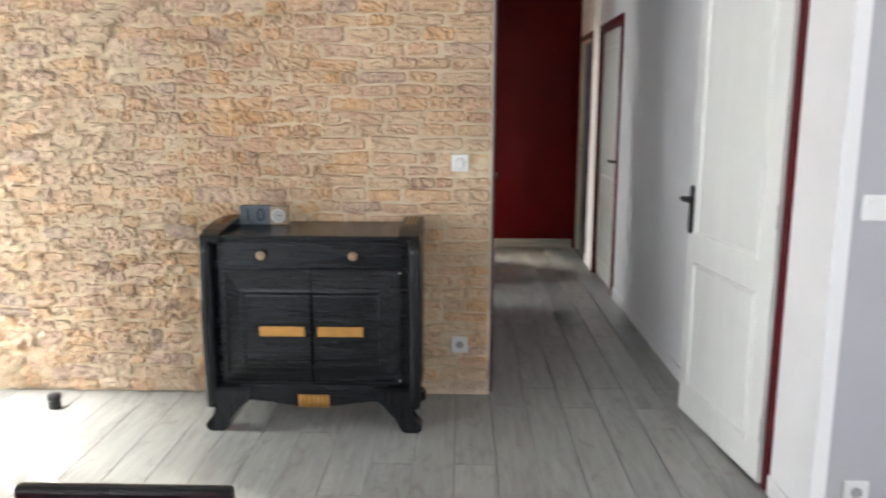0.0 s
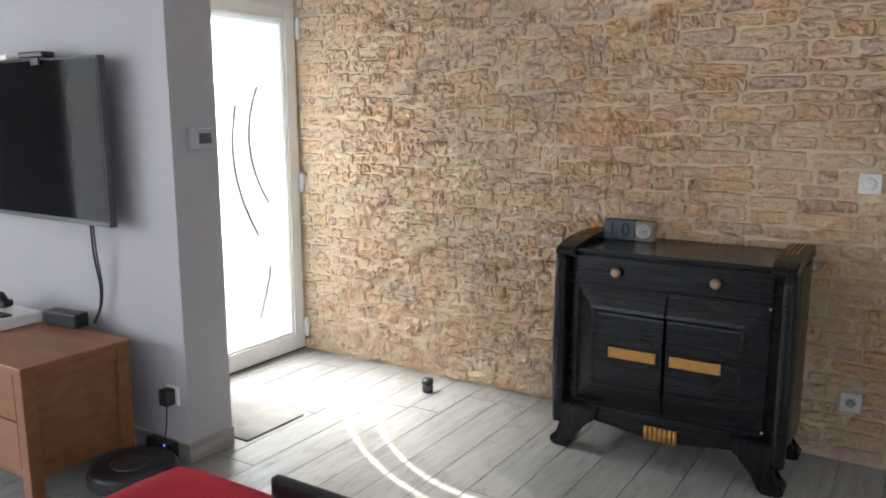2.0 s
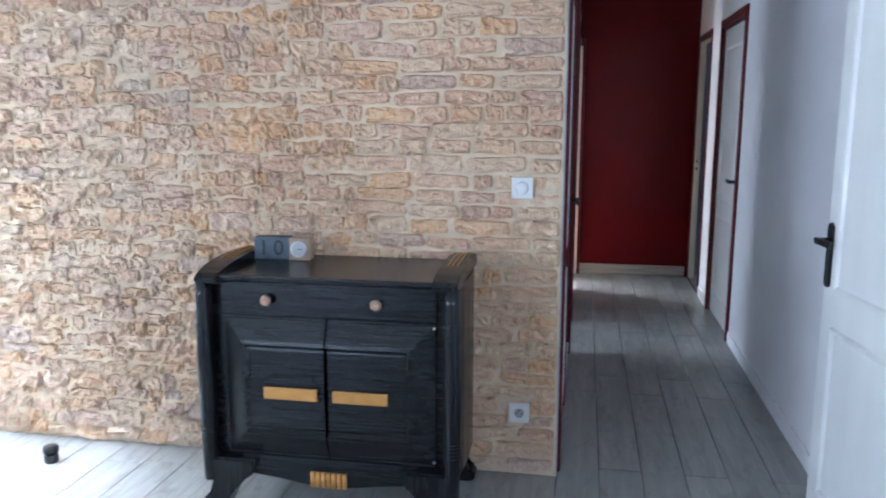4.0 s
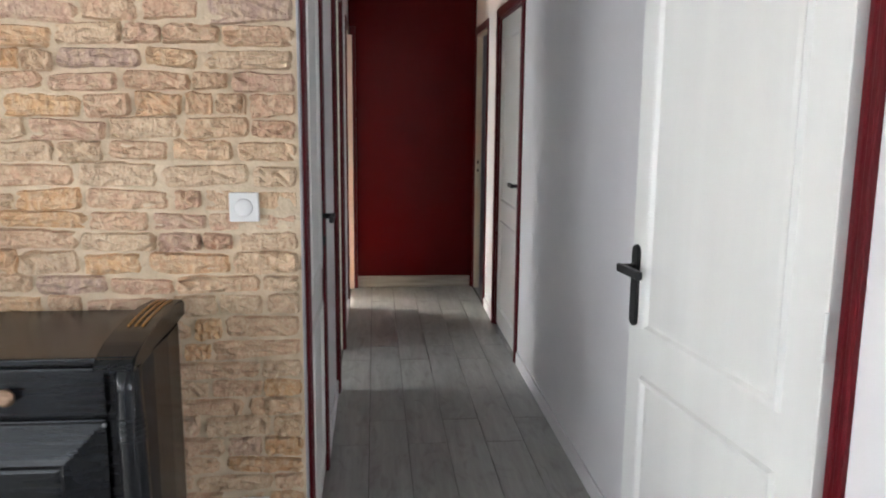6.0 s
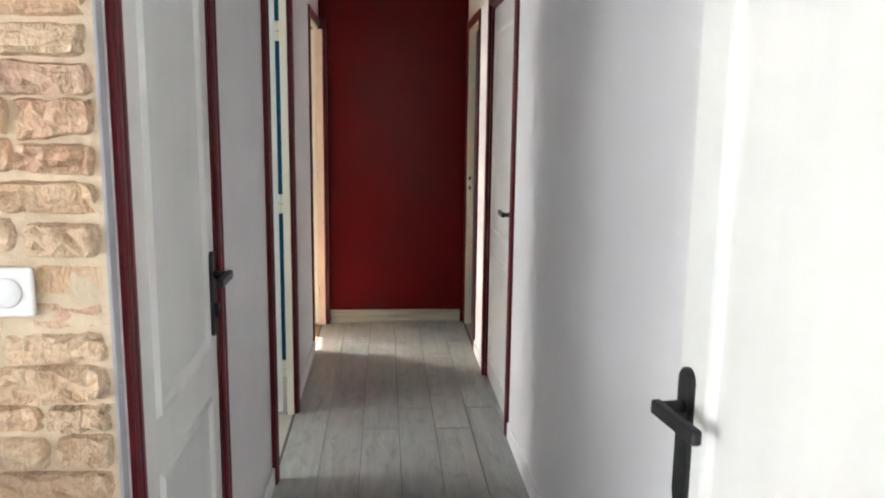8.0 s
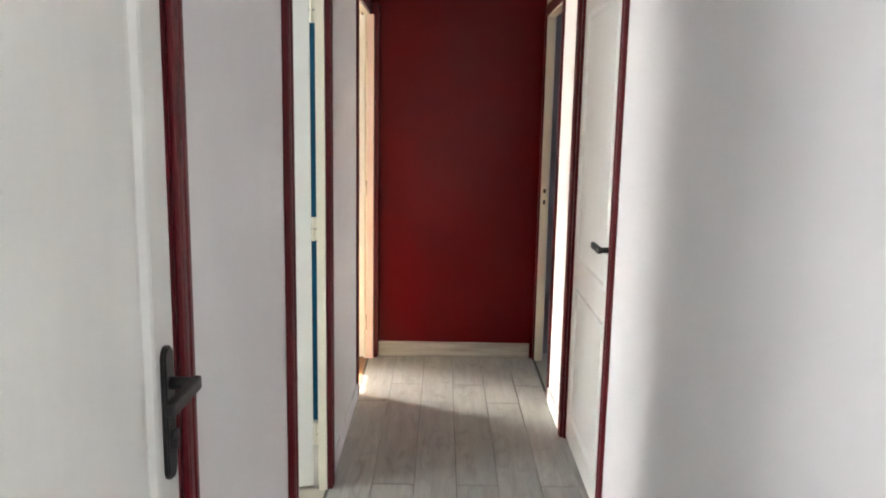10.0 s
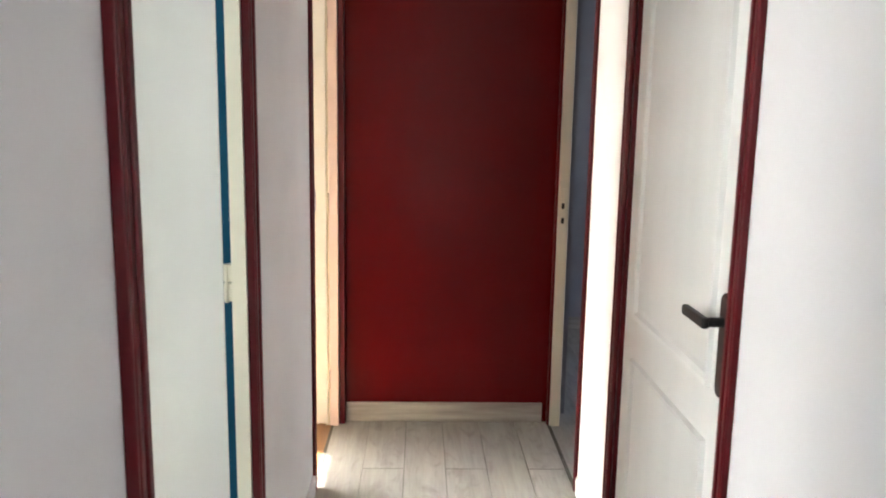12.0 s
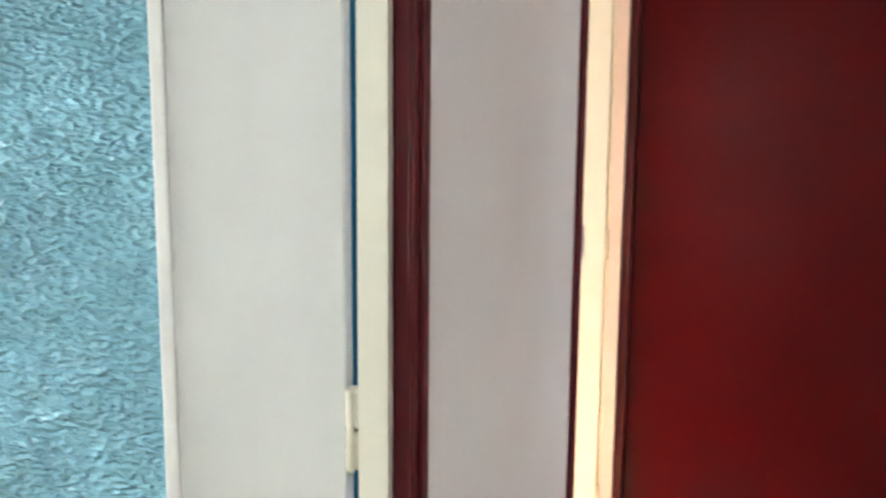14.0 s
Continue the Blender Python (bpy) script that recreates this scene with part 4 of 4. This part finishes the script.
box(bm, -0.062, 0.062, -0.022, 0.0, -0.043, 0.043, 0.006, 3)
part("case", bm, M_GREY, thermo)
bm = B()
box(bm, -0.018, 0.045, -0.0235, -0.021, -0.018, 0.024, 0.001, 1)
part("display", bm, M_SLATE, thermo, "dark grey display")

# ---- floor sensor, mat ----
puck = thing("floor_beacon", "small black plastic beacon standing on the floor by the stone wall", "beacon", pose(-2.105, 3.735, 0))
bm = B()
lathe(bm, [(0.026, 0.0), (0.029, 0.004), (0.029, 0.034), (0.026, 0.038)], n=28)
part("base", bm, M_BLACKPLASTIC, puck)
bm = B()
lathe(bm, [(0.023, 0.038), (0.023, 0.043), (0.031, 0.046), (0.031, 0.066), (0.028, 0.072), (0.012, 0.074)], n=28)
part("head", bm, M_BLACKPLASTIC, puck)
bm = B()
box(bm, -2.99, -2.434, 2.772, 3.139, 0.0, 0.009, 0.004, 2)
tagged(mesh("door_mat", bm, M_MAT), "worn grey textile mat in front of the entrance door", "door mat")

# ---- television corner ----
M_STEELDARK = material("dark_steel", (0.10, 0.10, 0.11), 0.35, metal=0.7, vary=0.1, scale=40, bump=0.03)
tv = thing("television", "large black flat television on a swivel bracket, its screen off", "television", pose(-2.768, 2.40, 1.337, 0, 0, -1.0))
bm = B()
box(bm, -1.235, 0.0, 0.0, 0.032, -0.345, 0.345, 0.005, 2)
part("housing", bm, M_BLACKPLASTIC, tv)
bm = B()
box(bm, -1.225, -0.010, -0.0025, 0.001, -0.325, 0.336)
part("screen", bm, M_SCREEN, tv, "dark glossy screen")
bm = B()
box(bm, -1.235, 0.0, -0.004, 0.006, -0.3455, -0.338, 0.002, 1)
box(bm, -0.003, 0.0025, -0.004, 0.03, -0.345, 0.345, 0.002, 1)
part("bezel", bm, M_STEELDARK, tv, "thin silver bezel")
bm = B()
box(bm, -0.85, -0.40, 0.03, 0.06, -0.22, 0.2, 0.006, 1)
box(bm, -0.70, -0.55, 0.05, 0.10, -0.12, 0.12, 0.006, 1)
part("bracket", bm, M_BLACKMETAL, tv)
bar = thing("sensor_bar", "black camera bar clipped on top of the television", "camera bar", pose(-3.20, 2.405, 1.685))
bm = B()
box(bm, -0.09, 0.09, -0.03, 0.03, 0.0, 0.024, 0.008, 3)
part("case", bm, M_BLACKPLASTIC, bar)
bm = B()
box(bm, -0.03, 0.03, -0.012, -0.004, -0.03, 0.004, 0.002, 1)
part("clip", bm, M_BLACKPLASTIC, bar)
bm = B()
box(bm, -3.62, -3.40, 2.385, 2.43, 1.682, 1.706, 0.009, 3)
tagged(mesh("white_box", bm, M_PLASTIC), "flat white plastic box lying on top of the television", "device")
bm = B()
pts = [(-2.965, 2.44, 1.0), (-2.968, 2.445, 0.86), (-2.955, 2.455, 0.72), (-2.975, 2.46, 0.62), (-3.0, 2.44, 0.545)]
tube(bm, pts, 0.005, 8)
tagged(mesh("cable", bm, M_BLACKPLASTIC), "black cable hanging from the television to the chest", "cable", "television cables")
bm = B()
tube(bm, [(x + 0.013 + 0.008 * math.sin(z * 9), y, z) for x, y, z in pts], 0.004, 8)
tagged(mesh("cable", bm, M_BLACKPLASTIC), "black cable hanging from the television to the chest", "cable", "television cables")

chest = thing("media_chest", "honey oak low chest of drawers under the television", "chest of drawers", pose(-2.70, 1.94, 0))
CW, CD, CH = 1.30, 0.46, 0.533
bm = B()
box(bm, -CW - 0.005, 0.008, -0.005, CD, CH - 0.028, CH, 0.004, 2)
part("top", bm, M_OAK, chest)
for x in (-CW, -0.055):
    for y in (0.0, CD - 0.06):
        bm = B()
        box(bm, x, x + 0.055, y, y + 0.055, 0.0, CH - 0.028, 0.003, 1)
        part("leg", bm, M_OAK, chest)
bm = B()
box(bm, -CW + 0.02, -0.020, 0.055, CD - 0.06, 0.085, CH - 0.03)
part("side_panel", bm, M_OAK, chest)
for lo, hi in ((0.085, 0.135), (CH - 0.075, CH - 0.03)):
    bm = B()
    box(bm, -0.035, -0.008, 0.055, CD - 0.06, lo, hi, 0.002, 1)
    part("side_rail", bm, M_OAK, chest)
bm = B()
box(bm, -CW + 0.055, -0.055, 0.012, 0.06, 0.085, CH - 0.03)
part("front_frame", bm, M_OAK, chest)
for col in range(3):
    for row in range(2):
        x1 = -0.062 - col * 0.396
        z0 = 0.115 + row * 0.20
        bm = B()
        box(bm, x1 - 0.385, x1, 0.002, 0.03, z0, z0 + 0.195, 0.003, 2)
        dr = part("drawer", bm, M_OAK, chest)
        bm = B()
        xc = x1 - 0.19
        box(bm, xc - 0.035, xc + 0.035, -0.003, 0.004, z0 + 0.08, z0 + 0.125, 0.002, 1)
        pl = part("handle", bm, M_BLACKMETAL, dr, "dark square pull")
        bm = B()
        tube(bm, [(xc - 0.022, -0.004, z0 + 0.112), (xc - 0.022, -0.014, z0 + 0.094), (xc + 0.022, -0.014, z0 + 0.094), (xc + 0.022, -0.004, z0 + 0.112)], 0.003, 8)
        part("ring", bm, M_CHROME, pl)
bm = B()
box(bm, -3.62, -3.255, 2.16, 2.36, 0.5335, 0.585, 0.008, 2)
tagged(mesh("white_console", bm, M_PLASTIC), "white plastic box lying on the oak chest", "device")
bm = B()
box(bm, -3.60, -3.27, 2.19, 2.235, 0.5855, 0.594, 0.003, 1)
tagged(mesh("remote_control", bm, M_BLACKPLASTIC), "thin black remote control on the white box", "remote control")
ctl = thing("game_controller", "black game controller propped on the white box", "controller", pose(-3.50, 2.29, 0.5855, 0, 0, 20))
bm = B()
box(bm, -0.07, 0.07, -0.03, 0.03, 0.0, 0.035, 0.014, 3)
part("body", bm, M_BLACKPLASTIC, ctl)
for x in (-0.055, 0.055):
    bm = B()
    cyl(bm, (x, 0, 0.018), (x * 1.35, -0.05, 0.075), 0.017, 0.013, 12)
    part("grip", bm, M_BLACKPLASTIC, ctl)
spk = thing("speaker", "small dark grey box speaker on the oak chest", "speaker", pose(-3.115, 2.385, 0.5335, 0, 0, 8))
bm = B()
box(bm, -0.10, 0.10, -0.035, 0.035, 0.0, 0.065, 0.010, 3)
part("case", bm, M_BLACKPLASTIC, spk)
bm = B()
box(bm, -0.09, 0.09, -0.037, -0.033, 0.008, 0.057, 0.002, 1)
part("grille", bm, M_DARKGREY, spk)

robot = thing("robot_vacuum", "round black robot vacuum docked under the wall socket", "robot vacuum", pose(-2.535, 2.262, 0))
bm = B()
lathe(bm, [(0.14, 0.012), (0.165, 0.016), (0.168, 0.03), (0.168, 0.068), (0.160, 0.080), (0.10, 0.083), (0.01, 0.083)], n=48)
part("body", bm, M_BLACKPLASTIC, robot)
bm = B()
lathe(bm, [(0.172, 0.022), (0.174, 0.026), (0.174, 0.058), (0.171, 0.062)], n=48)
part("bumper", bm, M_DARKGREY, robot)
bm = B()
lathe(bm, [(0.075, 0.083), (0.078, 0.086), (0.070, 0.088), (0.062, 0.086)], (0.0, -0.01, 0), n=36)
part("lid_ring", bm, M_STEELDARK, robot)
for x in (-0.1, 0.1):
    bm = B()
    cyl(bm, (x - 0.01, 0, 0.02), (x + 0.01, 0, 0.02), 0.02, n=16)
    part("wheel", bm, M_BLACKPLASTIC, robot)
dock = thing("charging_dock", "black charging dock of the robot vacuum against the wall", "dock", pose(-2.62, 2.465, 0))
bm = B()
box(bm, -0.085, 0.085, -0.022, 0.022, 0.0, 0.088, 0.012, 3)
part("case", bm, M_BLACKPLASTIC, dock)
bm = B()
lathe(bm, [(0.004, 0.0), (0.004, 0.003)], (0.045, -0.022, 0.076), "Y", 10)
part("light", bm, M_LED, dock, "tiny blue light")

# ---- table and chair by the camera ----
table = thing("dining_table", "wooden dining table hidden under a red tablecloth", "table", pose(-0.815, 0.90, 0))
bm = B()
box(bm, -0.37, 0.37, -0.54, 0.54, 0.715, 0.742, 0.004, 1)
part("tabletop", bm, M_OAK, table)
for x in (-0.33, 0.33):
    for y in (-0.5, 0.5):
        bm = B()
        box(bm, x - 0.03, x + 0.03, y - 0.03, y + 0.03, 0.0, 0.715, 0.003, 1)
        part("leg", bm, M_OAK, table)
# the cloth: a rounded sheet with a hanging, slightly wavy hem
bm = B()
cloth_rings = []
HX, HY = 0.388, 0.562
for drop, out, z in ((0, -0.06, 0.7445), (0, -0.006, 0.7445), (0.004, 0.0, 0.7405), (0.08, 0.006, 0.665), (0.17, 0.012, 0.575)):
    ring = []
    for k in range(72):
        a = 2 * math.pi * k / 72
        p = 26.0
        c, s_ = math.cos(a), math.sin(a)
        r = (abs(c) ** p + abs(s_) ** p) ** (-1 / p)
        w = 0.010 * math.sin(a * 14) * (drop / 0.17)
        ring.append(bm.verts.new(((HX + out + w) * c * r, (HY + out + w) * s_ * r, z)))
    cloth_rings.append(ring)
for p, q in zip(cloth_rings, cloth_rings[1:]):
    for k in range(72):
        bm.faces.new((p[k], p[(k + 1) % 72], q[(k + 1) % 72], q[k])).smooth = True
bm.faces.new(cloth_rings[0])
tagged(mesh("tablecloth", bm, M_REDCLOTH, pose(-0.815, 0.90, 0)), "plain red tablecloth with a hanging hem on the dining table", "tablecloth")
chair = thing("dining_chair", "black wooden dining chair tucked under the table", "chair", pose(-0.725, 1.44, 0))
bm = B()
box(bm, -0.19, 0.19, -0.40, -0.02, 0.43, 0.46, 0.012, 3)
part("seat", bm, M_BLACKWOOD, chair)
for x in (-0.165, 0.165):
    bm = B()
    cyl(bm, (x, -0.37, 0.43), (x * 1.06, -0.385, 0.0), 0.018, 0.014, 12)
    part("leg", bm, M_BLACKWOODV, chair)
    bm = B()
    cyl(bm, (x, -0.03, 0.45), (x * 1.06, 0.02, 0.0), 0.018, 0.014, 12)
    part("leg", bm, M_BLACKWOODV, chair)
    bm = B()
    cyl(bm, (x, -0.03, 0.45), (x * 1.05, 0.0, 0.77), 0.017, 0.014, 12)
    part("back_post", bm, M_BLACKWOODV, chair)
bm = B()
box(bm, -0.19, 0.19, -0.012, 0.014, 0.74, 0.80, 0.012, 3)
part("top_rail", bm, M_BLACKWOOD, chair)
bm = B()
box(bm, -0.165, 0.165, -0.022, -0.002, 0.60, 0.68, 0.008, 2)
part("back_slat", bm, M_BLACKWOOD, chair)

# ---- plank floor ----
PW, PL, GAP = 0.172, 1.2, 0.0026
plank_meshes = {}


def plank_mesh(w, l):
    key = (round(w, 3), round(l, 3))
    if key not in plank_meshes:
        bm = B()
        box(bm, 0, w, 0, l, -0.011, 0.0, 0.0012, 1)
        data = bpy.data.meshes.new("plank")
        bmesh.ops.recalc_face_normals(bm, faces=bm.faces)
        bm.to_mesh(data)
        bm.free()
        data.materials.append(M_PLANK)
        plank_meshes[key] = data
    return plank_meshes[key]


rest = B()
for col in range(-31, 25):
    x0 = 0.001 + PW * col
    y0 = 7.42 + (0.27 if col % 2 else 0.0) + 1.2
    rng = random.Random(col)
    if col < 0 or col > 5:
        y0 += rng.choice((0.0, 0.3, 0.6, 0.9))
    while y0 > -4.6:
        x1, ya, yb = x0 + PW, y0, y0 + PL
        y0 -= PL
        stretches = [(max(ya, 4.0), min(yb, 8.2), 0.008, XR - 0.006), (max(ya, -3.2), min(yb, 4.0), -5.2, 4.2), (max(ya, 7.0), min(yb, 9.9), 1.033, 4.0)]
        if 0 <= col <= 4:
            # these rows run on from the living room into the corridor without a break
            stretches = [(max(ya, -3.2), min(yb, 8.2), 0.0, XR - 0.006)]
        for ca, cb, lox, hix in stretches:
            a, b = max(x0, lox), min(x1, hix)
            if cb - ca < 0.03 or b - a < 0.02:
                continue
            if ca >= 2.74 and cb <= 4.001 and b < -3.2:
                continue
            near = a > -3.25 and b < 1.1 and cb > 1.3
            if near:
                ob = new("plank", plank_mesh(b - a - GAP, cb - ca - GAP))
                ob.matrix_world = pose(a + GAP / 2, ca + GAP / 2, 0)
                ob.parent = floor
            else:
                box(rest, a + GAP / 2, b - GAP / 2, ca + GAP / 2, cb - GAP / 2, -0.011, 0.0)
more = part("planks_beyond", rest, M_PLANK2, floor)
tagged(more, kind="stuff")

bm = B()
box(bm, -0.004, 0.002, 3.982, 4.0125, 0.0, CEIL, 0.001, 1)
trim("corner_bead", bm, M_GREY, "thin pale grey corner strip at the end of the stone wall")

# ---- stone cladding ----
SX0, SX1, SH = -3.199, -0.005, CEIL


def rough_at(x):
    """Neat courses by the corridor corner, ragged rubble towards the entrance."""
    return min(1.0, max(0.0, (-0.35 - x) / 0.9)) * min(1.0, max(0.15, (x + 3.15) / 0.45))


nx, nz = 250, 196
verts, faces = [], []
for j in range(nz + 1):
    for i in range(nx + 1):
        x, z = SX0 + (SX1 - SX0) * i / nx, SH * j / nz
        d = 0.006 * noise.noise((x * 5, z * 9, 3)) + (0.003 + 0.008 * rough_at(x)) * noise.noise((x * 15, z * 19, 7)) + 0.009 * rough_at(x) * noise.noise((x * 34, z * 30, 9))
        fade = min(1.0, (SX1 - x) / 0.03)
        verts.append((x, 3.986 - d * fade, z))
for j in range(nz):
    for i in range(nx):
        a = j * (nx + 1) + i
        faces.append((a, a + 1, a + nx + 2, a + nx + 1))
data = bpy.data.meshes.new("wall_stone")
data.from_pydata(verts, [], faces)
for p in data.polygons:
    p.use_smooth = True
data.materials.append(M_MORTAR)
stone_wall = tagged(new("wall_stone", data), "wall clad in rough cream, peach and mauve split limestone", "wall", kind="structure")
LUMP_U = (-0.5, -0.44, -0.33, -0.2, -0.07, 0.07, 0.2, 0.33, 0.44, 0.5)
LUMP_V = (-0.5, -0.39, -0.2, 0.0, 0.2, 0.39, 0.5)


def lump(rng, rag):
    """A split stone: a ragged outline that dives into the mortar and a crumbled, pitted face."""
    vs, fs = [], []
    k = rng.uniform(0, 500)
    tx, tz = rng.uniform(-0.5, 0.5), rng.uniform(-0.5, 0.5)
    taper = rng.uniform(-0.28, 0.28), rng.uniform(-0.10, 0.10)
    nu, nv = len(LUMP_U) - 1, len(LUMP_V) - 1
    for j, v in enumerate(LUMP_V):
        for i, u in enumerate(LUMP_U):
            rim = i in (0, nu) or j in (0, nv)
            wob = 0.5 + 0.5 * rag
            x = u * (1 - 0.07 * (2 * v) ** 2 * abs(2 * u)) + 0.085 * wob * noise.noise((u * 2.3 + k, v * 2.6, 1.0))
            z = v * (1 + taper[0] * u - 0.07 * (2 * u) ** 4 * abs(2 * v)) + taper[1] * u + 0.15 * wob * noise.noise((u * 4.2 + k, v * 2.0, 5.0))
            if rim:
                y = 0.08
            else:
                y = -0.62 + tx * u + tz * v + (0.55 + 0.25 * rag) * noise.noise((u * 6.5 + k, v * 3.2, 9.0)) + rng.uniform(-0.24, 0.24)
            vs.append((x, y, z))
    for j in range(nv):
        for i in range(nu):
            a = j * (nu + 1) + i
            fs.append((a, a + 1, a + nu + 2, a + nu + 1))
    return vs, fs


rng = random.Random(11)
shared = {0: [], 1: []}
for k in range(48):
    vs, fs = lump(rng, k % 2)
    d = bpy.data.meshes.new("stone")
    d.from_pydata(vs, [], fs)
    d.materials.append(M_STONE)
    shared[k % 2].append(d)
rest_v, rest_f = [], []
singles = 0
z = 0.006
while z < SH - 0.03:
    h = min(rng.uniform(0.052, 0.074), SH - z)
    x = SX1 - 0.001
    while x > SX0 + 0.03:
        rag = rough_at(x)
        w = rng.uniform(0.085, 0.26) if rag < 0.4 else rng.choice((rng.uniform(0.05, 0.10), rng.uniform(0.08, 0.17), rng.uniform(0.10, 0.20)))
        w = min(w, x - SX0)
        wob = 0.016 * noise.noise((x * 2.2, z * 3, 1)) + rng.uniform(-0.011, 0.011) * rag
        sw = w - rng.uniform(-0.004, 0.014)
        sh = h * rng.uniform(0.84, 1.02) * (1 + rag * rng.uniform(-0.02, 0.28))
        depth = rng.uniform(0.020, 0.036) * (1.2 - 0.2 * rag) * min(1.0, max(0.5, (x + 3.2) / 0.6))
        cx, cz = x - w / 2, z + h / 2 + wob
        for px, pz in ((-0.157, 1.174), (-0.153, 0.267)):
            if abs(cz - pz) < sh / 2 + 0.038 and abs(cx - px) < sw / 2 + 0.040:
                depth = 0.008
        if cx + sw / 2 > SX1 - 0.03:
            cx = SX1 - sw / 2 - 0.004
        cz = max(cz, sh / 2 + 0.004)
        angle = rng.uniform(-2.5, 2.5) * (1 + rag)
        if w > 0.03:
            m = pose(cx, 3.990, cz, 0, angle, 0) @ Matrix.Diagonal((sw, depth, sh, 1))
            if cx > -1.5 and 0.10 < cz < 1.9 and (cx > -0.36 or cx < -1.20 or cz > 0.84) and singles < 300:
                ob = new("stone", rng.choice(shared[1 if rag > 0.4 else 0]))
                ob.matrix_world = m
                ob.parent = stone_wall
                singles += 1
            else:
                vs, fs = lump(rng, rag)
                base = len(rest_v)
                rest_v += [tuple(m @ Vector(v)) for v in vs]
                rest_f += [tuple(i + base for i in f) for f in fs]
        x -= w
    z += h
d = bpy.data.meshes.new("stones_beyond")
d.from_pydata(rest_v, [], rest_f)
d.materials.append(M_STONE2)
more = new("stones_beyond", d)
more.parent = stone_wall
tagged(more, kind="stuff")
